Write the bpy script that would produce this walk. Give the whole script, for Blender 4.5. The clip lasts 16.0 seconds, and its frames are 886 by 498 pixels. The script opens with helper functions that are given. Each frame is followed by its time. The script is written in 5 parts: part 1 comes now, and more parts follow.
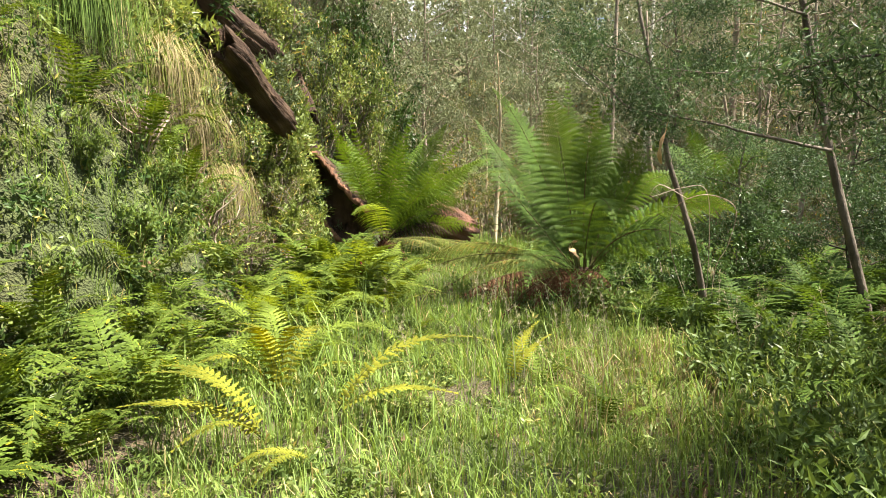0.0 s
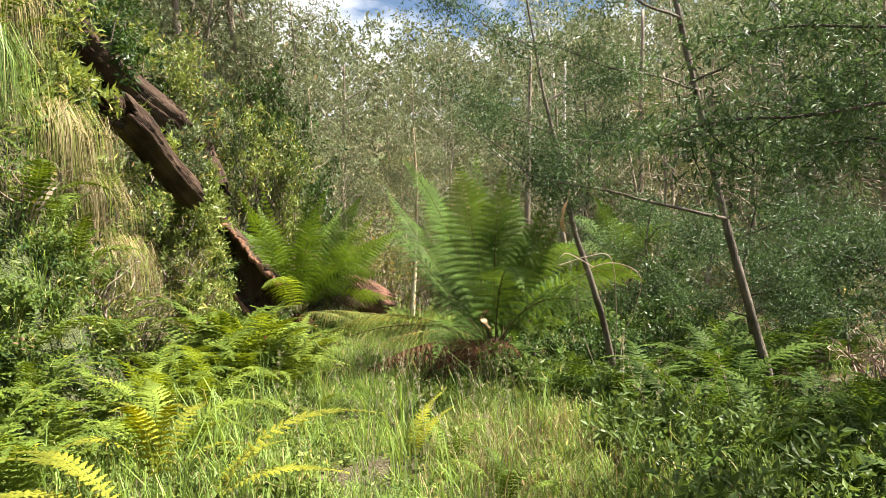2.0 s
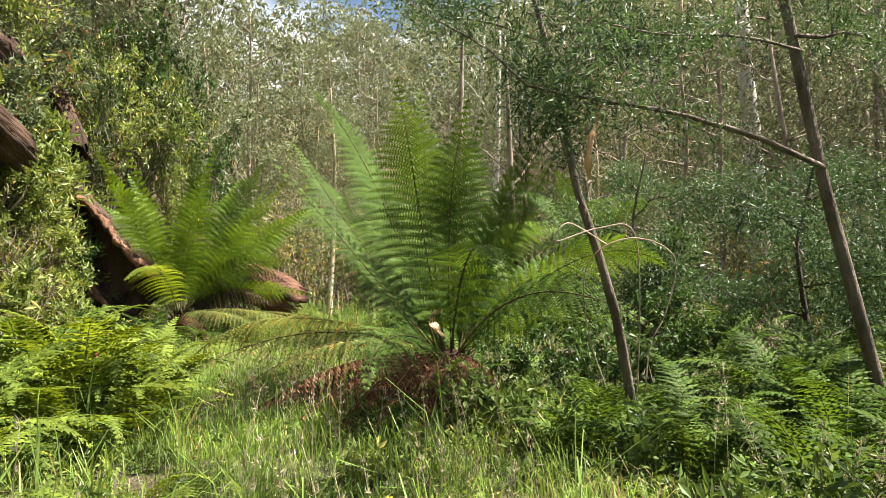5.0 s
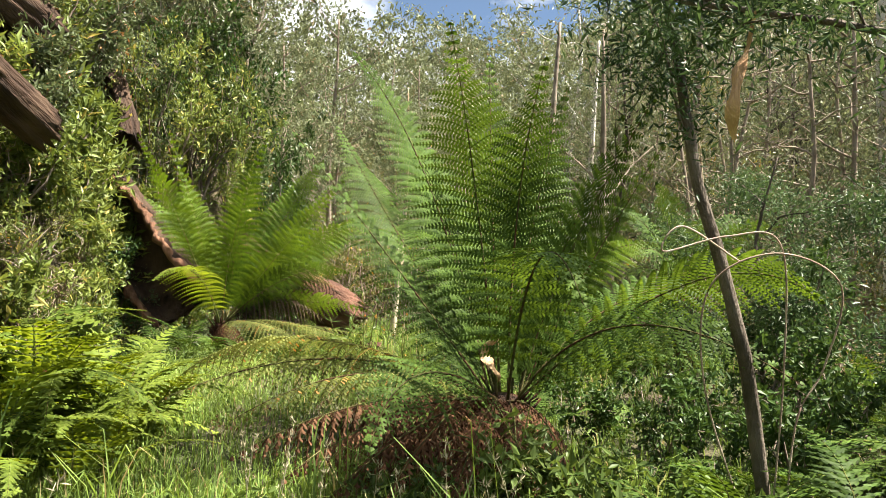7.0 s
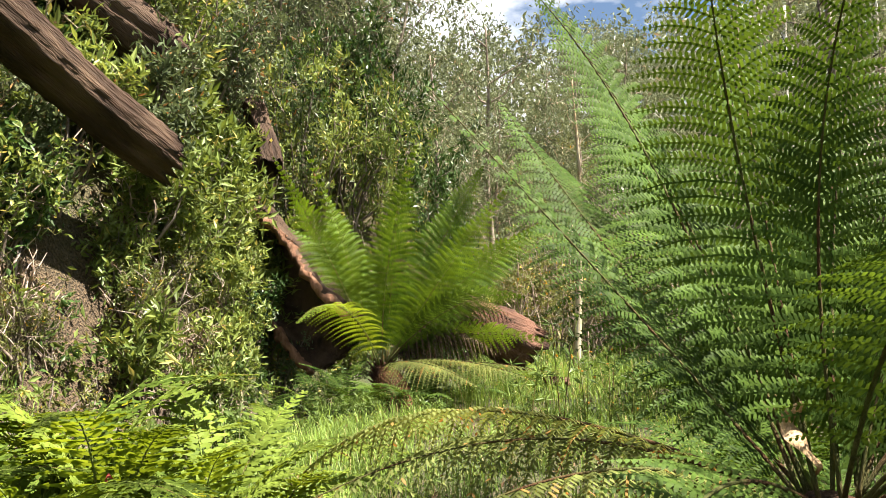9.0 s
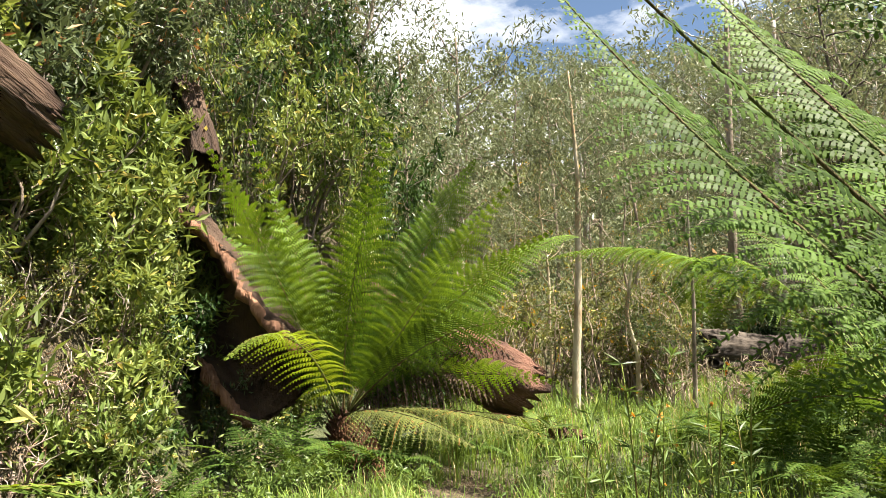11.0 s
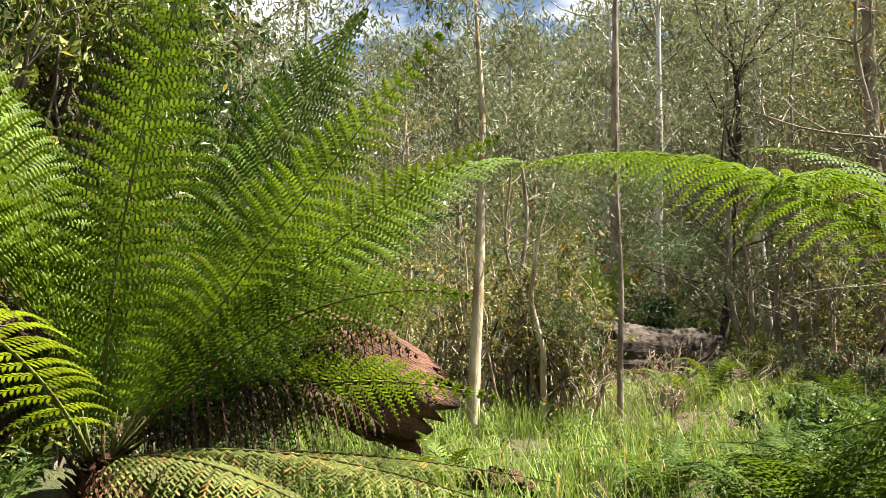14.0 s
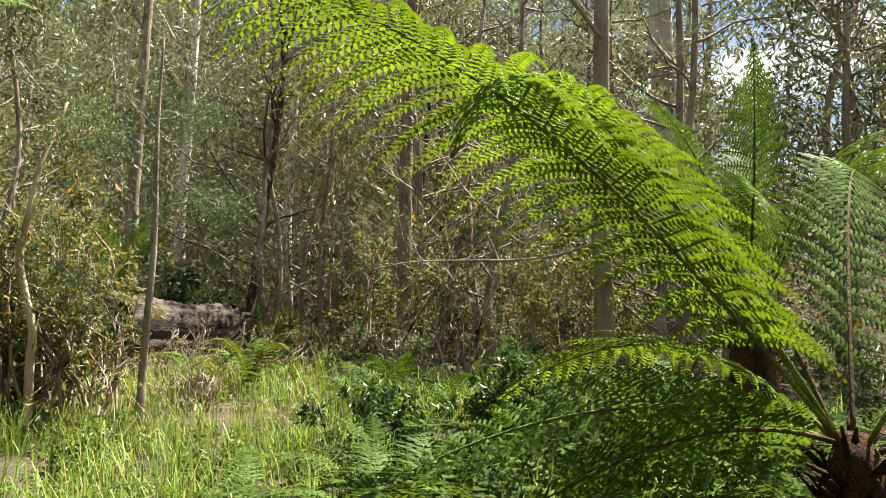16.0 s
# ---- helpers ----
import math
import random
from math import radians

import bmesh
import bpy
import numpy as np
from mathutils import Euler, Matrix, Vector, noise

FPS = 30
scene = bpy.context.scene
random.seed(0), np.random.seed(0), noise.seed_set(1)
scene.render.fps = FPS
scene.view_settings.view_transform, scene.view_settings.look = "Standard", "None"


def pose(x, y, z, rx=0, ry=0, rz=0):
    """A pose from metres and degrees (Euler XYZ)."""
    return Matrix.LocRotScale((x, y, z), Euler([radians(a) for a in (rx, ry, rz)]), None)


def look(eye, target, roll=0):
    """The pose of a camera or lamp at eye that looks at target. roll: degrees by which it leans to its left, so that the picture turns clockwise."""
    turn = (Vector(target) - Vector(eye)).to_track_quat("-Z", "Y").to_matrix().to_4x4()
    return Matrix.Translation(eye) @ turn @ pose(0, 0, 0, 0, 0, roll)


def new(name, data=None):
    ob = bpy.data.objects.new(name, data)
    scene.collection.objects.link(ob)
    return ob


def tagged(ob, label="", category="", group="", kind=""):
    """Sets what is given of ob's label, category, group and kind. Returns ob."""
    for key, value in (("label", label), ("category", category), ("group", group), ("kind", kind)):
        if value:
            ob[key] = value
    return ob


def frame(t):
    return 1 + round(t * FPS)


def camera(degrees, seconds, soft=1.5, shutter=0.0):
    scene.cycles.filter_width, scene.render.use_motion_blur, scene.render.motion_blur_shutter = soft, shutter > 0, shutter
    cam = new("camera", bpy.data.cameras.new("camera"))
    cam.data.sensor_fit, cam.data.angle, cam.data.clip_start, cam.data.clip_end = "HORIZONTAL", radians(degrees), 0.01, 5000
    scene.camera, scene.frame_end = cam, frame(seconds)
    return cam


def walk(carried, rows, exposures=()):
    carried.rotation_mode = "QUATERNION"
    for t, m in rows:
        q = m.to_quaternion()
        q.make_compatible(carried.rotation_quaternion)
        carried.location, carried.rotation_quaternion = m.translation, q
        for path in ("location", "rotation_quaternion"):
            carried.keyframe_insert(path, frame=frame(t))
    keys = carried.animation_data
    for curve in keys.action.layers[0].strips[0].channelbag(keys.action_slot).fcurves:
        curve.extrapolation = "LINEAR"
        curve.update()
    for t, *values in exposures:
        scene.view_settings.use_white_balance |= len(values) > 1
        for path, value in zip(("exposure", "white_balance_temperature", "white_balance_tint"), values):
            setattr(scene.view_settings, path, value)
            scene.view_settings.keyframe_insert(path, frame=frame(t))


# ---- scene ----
cam = camera(61.7, 16.0, soft=0.6)
METRES, EYE, TILT, LEAN, TURN = 15.0, 1.55, -4.5, 0.0, 0.0
ROWS = [
    (0.0, 0.0, 0.0, 0.0, 0.0, 0.0, -0.0),
    (0.5, -0.0019, -0.005, -0.0005, -0.7, 1.48, 0.34),
    (1.0, 0.0008, -0.0084, -0.0004, -2.78, 3.2, 1.08),
    (1.5, 0.0054, -0.006, -0.0026, -4.67, 4.7, 1.04),
    (2.0, 0.0151, 0.0127, -0.0033, -5.71, 5.74, 0.84),
    (2.5, 0.0159, 0.0422, -0.0065, -7.36, 5.85, 0.81),
    (3.0, 0.0087, 0.0822, -0.0055, -9.52, 5.51, 0.81),
    (3.2, 0.0107, 0.0971, -0.0044, -10.67, 5.27, 0.89),
    (5.3, 0.0313, 0.2533, 0.0066, -12.3, 5.15, 1.14),
    (5.5, 0.0333, 0.2682, 0.0077, -11.83, 8.4, -0.73),
    (6.0, 0.0378, 0.2881, 0.0069, -12.67, 8.98, -0.31),
    (6.5, 0.0598, 0.3132, 0.0096, -10.52, 7.73, -2.27),
    (7.0, 0.0649, 0.3398, 0.0082, -5.59, 6.83, -2.46),
    (7.5, 0.0667, 0.3738, 0.0156, -2.27, 7.05, -1.87),
    (8.0, 0.0753, 0.4067, 0.0148, 1.32, 7.7, -1.2),
    (8.5, 0.0653, 0.4377, 0.0157, 5.08, 8.02, -0.03),
    (9.0, 0.0525, 0.4711, 0.0223, 7.43, 8.1, 0.61),
    (9.2, 0.0489, 0.4856, 0.0231, 7.1, 8.11, -0.44),
    (11.3, 0.0117, 0.6376, 0.0314, 3.39, 10.8, 0.8),
    (11.5, 0.0081, 0.6521, 0.0322, 2.81, 10.62, 0.82),
    (12.0, -0.0003, 0.6898, 0.0336, 0.46, 10.64, 1.31),
    (12.5, 0.001, 0.731, 0.0347, -1.91, 10.49, 1.67),
    (13.0, -0.0037, 0.7656, 0.0341, -4.04, 10.32, 1.71),
    (13.5, -0.0089, 0.8039, 0.0352, -6.28, 10.22, 1.35),
    (14.0, -0.009, 0.8407, 0.0397, -8.83, 10.19, 0.89),
    (14.5, -0.0163, 0.8741, 0.0377, -13.79, 10.22, 0.06),
    (15.0, -0.0074, 0.9011, 0.0392, -22.93, 10.12, -0.04),
    (15.5, 0.004, 0.9291, 0.045, -33.97, 9.42, 0.76),
    (16.0, 0.018, 0.956, 0.047, -46.02, 7.38, 1.99),
]
walk(cam, [(t, pose(0, 0, EYE, TILT, LEAN, TURN) @ pose(METRES * x, METRES * y, METRES * z, 90 + pitch, roll, yaw)) for t, x, y, z, yaw, pitch, roll in ROWS])

# ---- light ----
SUN_DIR = Vector((0.52, -0.05, 1.0)).normalized()
sun = new("sun", bpy.data.lights.new("sun", "SUN"))
sun.data.energy, sun.data.angle, sun.data.color = 5.0, radians(0.6), (1.0, 0.93, 0.79)
sun.matrix_world = look((0, 0, 40), Vector((0, 0, 40)) - SUN_DIR)
world = bpy.data.worlds.new("sky")
scene.world = world
world.use_nodes = True
wn, wl = world.node_tree.nodes, world.node_tree.links
sky = wn.new("ShaderNodeTexSky")
sky.sky_type, sky.sun_disc = "NISHITA", False
sky.sun_elevation = math.asin(SUN_DIR.z)
sky.sun_rotation = math.atan2(SUN_DIR.x, SUN_DIR.y)
sky.air_density, sky.dust_density, sky.ozone_density = 1.0, 0.6, 1.6
w_co = wn.new("ShaderNodeTexCoord")
w_map = wn.new("ShaderNodeMapping")
w_map.inputs["Scale"].default_value = (1.0, 1.0, 2.2)
w_noise = wn.new("ShaderNodeTexNoise")
w_noise.inputs["Scale"].default_value, w_noise.inputs["Detail"].default_value = 3.4, 9
w_noise.inputs["Roughness"].default_value = 0.56
w_ramp = wn.new("ShaderNodeValToRGB")
w_ramp.color_ramp.elements[0].position, w_ramp.color_ramp.elements[1].position = 0.46, 0.58
w_mix = wn.new("ShaderNodeMix")
w_mix.data_type = "RGBA"
w_mix.inputs[7].default_value = (11.0, 11.2, 11.6, 1)
wl.new(w_co.outputs["Generated"], w_map.inputs[0])
wl.new(w_map.outputs[0], w_noise.inputs["Vector"])
wl.new(w_noise.outputs["Fac"], w_ramp.inputs[0])
wl.new(w_ramp.outputs[0], w_mix.inputs[0])
wl.new(sky.outputs[0], w_mix.inputs[6])
wl.new(w_mix.outputs[2], wn["Background"].inputs[0])
wn["Background"].inputs[1].default_value = 0.029
scene.view_settings.exposure = 2.34


# ---- materials ----
def plain_nodes(name):
    m = bpy.data.materials.new(name)
    m.use_nodes = True
    nt = m.node_tree
    return m, nt, nt.nodes, nt.links, nt.nodes["Principled BSDF"]


def mixed(nodes, links, fac, a, b):
    n = nodes.new("ShaderNodeMix")
    n.data_type = "RGBA"
    for socket, v in ((0, fac), (6, a), (7, b)):
        if hasattr(v, "is_output"):
            links.new(v, n.inputs[socket])
        else:
            n.inputs[socket].default_value = v if socket == 0 else (*v, 1)
    return n.outputs[2]


def noise_out(nodes, links, scale, detail=3.0, stretch=(1, 1, 1), lo=0.35, hi=0.65):
    co, mp, nz, rg = (nodes.new(k) for k in ("ShaderNodeTexCoord", "ShaderNodeMapping", "ShaderNodeTexNoise", "ShaderNodeMapRange"))
    mp.inputs["Scale"].default_value = stretch
    nz.inputs["Scale"].default_value, nz.inputs["Detail"].default_value = scale, detail
    rg.inputs["From Min"].default_value, rg.inputs["From Max"].default_value = lo, hi
    links.new(co.outputs["Object"], mp.inputs[0])
    links.new(mp.outputs[0], nz.inputs["Vector"])
    links.new(nz.outputs["Fac"], rg.inputs["Value"])
    return rg.outputs[0]


def foliage(name, dark, light, through_light=0.4, rough=0.5, odd=None, odd_share=0.06, gloss=0.18):
    """A thin leaf: its colour varies from plant to plant, leaf to leaf and in patches; light shines through it."""
    m, nt, nodes, links, bsdf = plain_nodes(name)
    dark, light = [c * 0.48 for c in dark], [c * 0.8 for c in light]
    geo, info = nodes.new("ShaderNodeNewGeometry"), nodes.new("ShaderNodeObjectInfo")
    add = nodes.new("ShaderNodeMath")
    add.operation = "MULTIPLY_ADD"
    add.inputs[1].default_value = 0.5
    half = nodes.new("ShaderNodeMath")
    half.operation = "MULTIPLY"
    half.inputs[1].default_value = 0.5
    links.new(info.outputs["Random"], half.inputs[0])
    links.new(geo.outputs["Random Per Island"], add.inputs[0])
    links.new(half.outputs[0], add.inputs[2])
    col = mixed(nodes, links, add.outputs[0], dark, light)
    patch = noise_out(nodes, links, 2.3, 2.0)
    tone = nodes.new("ShaderNodeHueSaturation")
    tone.inputs["Saturation"].default_value = 0.92
    val = nodes.new("ShaderNodeMapRange")
    val.inputs["To Min"].default_value, val.inputs["To Max"].default_value = 0.65, 1.35
    links.new(patch, val.inputs["Value"])
    links.new(val.outputs[0], tone.inputs["Value"])
    links.new(col, tone.inputs["Color"])
    out_col = tone.outputs[0]
    if odd:
        gt = nodes.new("ShaderNodeMath")
        gt.operation = "GREATER_THAN"
        gt.inputs[1].default_value = 1 - odd_share
        links.new(geo.outputs["Random Per Island"], gt.inputs[0])
        out_col = mixed(nodes, links, gt.outputs[0], out_col, odd)
    links.new(out_col, bsdf.inputs["Base Color"])
    bsdf.inputs["Roughness"].default_value = rough
    bsdf.inputs["Specular IOR Level"].default_value = gloss
    tr = nodes.new("ShaderNodeBsdfTranslucent")
    warm = nodes.new("ShaderNodeHueSaturation")
    warm.inputs["Hue"].default_value, warm.inputs["Saturation"].default_value, warm.inputs["Value"].default_value = 0.478, 1.15, 1.2
    links.new(out_col, warm.inputs["Color"])
    links.new(warm.outputs[0], tr.inputs["Color"])
    ms = nodes.new("ShaderNodeMixShader")
    ms.inputs[0].default_value = through_light * 0.85
    links.new(bsdf.outputs[0], ms.inputs[1])
    links.new(tr.outputs[0], ms.inputs[2])
    links.new(ms.outputs[0], nodes["Material Output"].inputs[0])
    return m


def bark(name, a, b, c, scale=6.0, stretch=(1, 1, 0.12), bump=0.6, rough=0.85):
    """Bark or old wood: long streaks, patches and fine cracks with relief."""
    m, nt, nodes, links, bsdf = plain_nodes(name)
    streak = noise_out(nodes, links, scale * 3, 6.0, stretch, 0.3, 0.7)
    patch = noise_out(nodes, links, scale * 0.5, 3.0, (1, 1, 0.5), 0.42, 0.62)
    fine = noise_out(nodes, links, scale * 14, 4.0, stretch, 0.3, 0.7)
    col = mixed(nodes, links, streak, a, b)
    col = mixed(nodes, links, patch, col, c)
    links.new(col, bsdf.inputs["Base Color"])
    bsdf.inputs["Roughness"].default_value = rough
    bsdf.inputs["Specular IOR Level"].default_value = 0.2
    h = nodes.new("ShaderNodeMath")
    h.operation = "ADD"
    links.new(streak, h.inputs[0])
    links.new(fine, h.inputs[1])
    bp = nodes.new("ShaderNodeBump")
    bp.inputs["Strength"].default_value, bp.inputs["Distance"].default_value = bump, 0.02
    links.new(h.outputs[0], bp.inputs["Height"])
    links.new(bp.outputs[0], bsdf.inputs["Normal"])
    return m


def soil_material():
    m, nt, nodes, links, bsdf = plain_nodes("soil_and_litter")
    big = noise_out(nodes, links, 0.35, 4.0)
    mid = noise_out(nodes, links, 3.0, 6.0)
    fine = noise_out(nodes, links, 38.0, 5.0)
    moss = mixed(nodes, links, mid, (0.045, 0.06, 0.018), (0.085, 0.11, 0.03))
    earth = mixed(nodes, links, fine, (0.05, 0.032, 0.018), (0.15, 0.10, 0.055))
    col = mixed(nodes, links, big, earth, moss)
    links.new(col, bsdf.inputs["Base Color"])
    bsdf.inputs["Roughness"].default_value = 0.95
    bp = nodes.new("ShaderNodeBump")
    bp.inputs["Strength"].default_value, bp.inputs["Distance"].default_value = 0.9, 0.05
    links.new(fine, bp.inputs["Height"])
    links.new(bp.outputs[0], bsdf.inputs["Normal"])
    return m


SOIL = soil_material()
FERN_BRIGHT = foliage("fern_bright", (0.085, 0.175, 0.016), (0.175, 0.285, 0.026), 0.45, 0.5, gloss=0.06)
# Darker copy of the fern leaf: shade put into the colour.
FERN_SHADED = foliage("fern_shaded", (0.06, 0.13, 0.018), (0.125, 0.21, 0.026), 0.42, 0.5, gloss=0.06)
FERN_OLD = foliage("fern_old", (0.14, 0.18, 0.04), (0.25, 0.28, 0.07), 0.5, 0.5, (0.30, 0.18, 0.06), 0.05, gloss=0.06)
FERN_DEAD = foliage("fern_dead", (0.10, 0.045, 0.02), (0.24, 0.11, 0.05), 0.15, 0.8, gloss=0.1)
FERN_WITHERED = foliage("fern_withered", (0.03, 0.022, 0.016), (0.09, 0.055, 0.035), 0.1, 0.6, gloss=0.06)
LEAF_PALE = foliage("dry_scrub_leaf", (0.30, 0.31, 0.20), (0.46, 0.45, 0.32), 0.35, 0.6, (0.40, 0.30, 0.18), 0.15)
FERN_GROUND = foliage("ground_fern_green", (0.075, 0.14, 0.014), (0.165, 0.24, 0.024), 0.4, 0.45, (0.30, 0.28, 0.02), 0.03, gloss=0.06)
# Yellow-green leaf, brightened so that its colour carries the sunlight.
FERN_LIME_SUNLIT = foliage("ground_fern_lime_sunlit", (0.17, 0.27, 0.02), (0.29, 0.38, 0.04), 0.5, 0.5, gloss=0.06)
FERN_YELLOW = foliage("ground_fern_yellow", (0.24, 0.28, 0.015), (0.38, 0.38, 0.02), 0.45, 0.5, gloss=0.06)
STALK = bark("fern_stalk", (0.06, 0.07, 0.02), (0.10, 0.10, 0.03), (0.07, 0.035, 0.015), 9)
STALK_GREEN = bark("fern_stalk_green", (0.13, 0.19, 0.03), (0.17, 0.20, 0.05), (0.12, 0.09, 0.03), 9)
FIBRE = bark("fern_fibre", (0.02, 0.012, 0.008), (0.07, 0.035, 0.02), (0.12, 0.05, 0.025), 12, (1, 1, 0.3), 1.0)
GRASS = foliage("grass_blade", (0.13, 0.25, 0.035), (0.29, 0.42, 0.075), 0.45, 0.5, (0.46, 0.38, 0.18), 0.05)
GRASS_DRY = foliage("dry_grass", (0.26, 0.20, 0.08), (0.46, 0.38, 0.18), 0.35, 0.6, (0.15, 0.2, 0.03), 0.25)
SEED = foliage("seed_head", (0.36, 0.32, 0.18), (0.52, 0.47, 0.30), 0.3, 0.7)
LEAF_LIGHT = foliage("shrub_leaf_light", (0.13, 0.21, 0.035), (0.27, 0.33, 0.07), 0.35, 0.38, (0.42, 0.38, 0.12), 0.06)
LEAF_GREY = foliage("shrub_leaf_grey", (0.10, 0.15, 0.055), (0.19, 0.23, 0.10), 0.32, 0.42, (0.30, 0.17, 0.07), 0.05)
LEAF_DARK = foliage("shrub_leaf_dark", (0.03, 0.075, 0.018), (0.08, 0.15, 0.03), 0.32, 0.36)
LEAF_OLIVE = foliage("shrub_leaf_olive", (0.12, 0.15, 0.035), (0.24, 0.25, 0.07), 0.4, 0.5, (0.45, 0.30, 0.06), 0.04)
LEAF_WEED = foliage("weed_leaf", (0.085, 0.16, 0.03), (0.17, 0.25, 0.05), 0.42, 0.4)
LEAF_EUC = foliage("gum_leaf", (0.125, 0.16, 0.07), (0.225, 0.255, 0.12), 0.32, 0.4, (0.24, 0.19, 0.11), 0.03)
LEAF_WATTLE = foliage("wattle_leaf", (0.04, 0.09, 0.03), (0.10, 0.17, 0.055), 0.35, 0.45)
LEAF_BROWN = foliage("dead_leaf", (0.16, 0.09, 0.045), (0.34, 0.22, 0.12), 0.2, 0.7, gloss=0.15)
RED_SPIKE = foliage("red_flower", (0.45, 0.03, 0.03), (0.62, 0.08, 0.05), 0.3, 0.6)
ORANGE_FLOWER = foliage("orange_flower", (0.75, 0.28, 0.02), (0.85, 0.45, 0.03), 0.3, 0.6)
BARK_LOG = bark("log_bark", (0.018, 0.011, 0.008), (0.06, 0.034, 0.022), (0.095, 0.06, 0.04), 5, (1, 1, 0.08), 0.9)
BARK_RED = bark("red_brown_bark", (0.018, 0.010, 0.007), (0.085, 0.042, 0.028), (0.16, 0.08, 0.055), 6, (1, 1, 0.2), 1.0)
WOOD_LIT = bark("sunlit_split_wood", (0.18, 0.085, 0.05), (0.36, 0.19, 0.12), (0.10, 0.05, 0.03), 5, (1, 1, 0.08), 0.8)
BARK_GREY = bark("grey_bark", (0.12, 0.09, 0.065), (0.24, 0.19, 0.145), (0.30, 0.25, 0.20), 7, (1, 1, 0.3), 0.4)
BARK_WATTLE = bark("wattle_bark", (0.05, 0.04, 0.032), (0.12, 0.095, 0.075), (0.17, 0.14, 0.115), 7, (1, 1, 0.3), 0.5)
BARK_PALE = bark("pale_bark", (0.40, 0.33, 0.22), (0.56, 0.49, 0.36), (0.28, 0.20, 0.12), 7, (1, 1, 0.2), 0.3)
BARK_WHITE = bark("white_bark", (0.52, 0.50, 0.46), (0.68, 0.66, 0.62), (0.34, 0.30, 0.26), 3, (1, 1, 0.25), 0.2, 0.7)
BARK_DARK = bark("dark_bark", (0.025, 0.02, 0.016), (0.065, 0.05, 0.04), (0.10, 0.08, 0.065), 7, (1, 1, 0.2), 0.6)
BARK_PEEL = bark("peeling_bark", (0.48, 0.30, 0.16), (0.62, 0.43, 0.27), (0.38, 0.21, 0.11), 8, (1, 1, 0.2), 0.4)
TWIG = bark("twig", (0.10, 0.075, 0.06), (0.20, 0.155, 0.125), (0.27, 0.22, 0.19), 10, (1, 1, 1), 0.3)
TWIG_PALE = bark("dry_twig", (0.30, 0.23, 0.18), (0.45, 0.37, 0.30), (0.22, 0.15, 0.12), 10, (1, 1, 1), 0.3)


# ---- mesh tools ----
rng = np.random.default_rng(7)
UP = np.array((0.0, 0.0, 1.0))


def unit(a):
    a = np.asarray(a, float)
    return a / np.maximum(np.linalg.norm(a, axis=-1, keepdims=True), 1e-9)


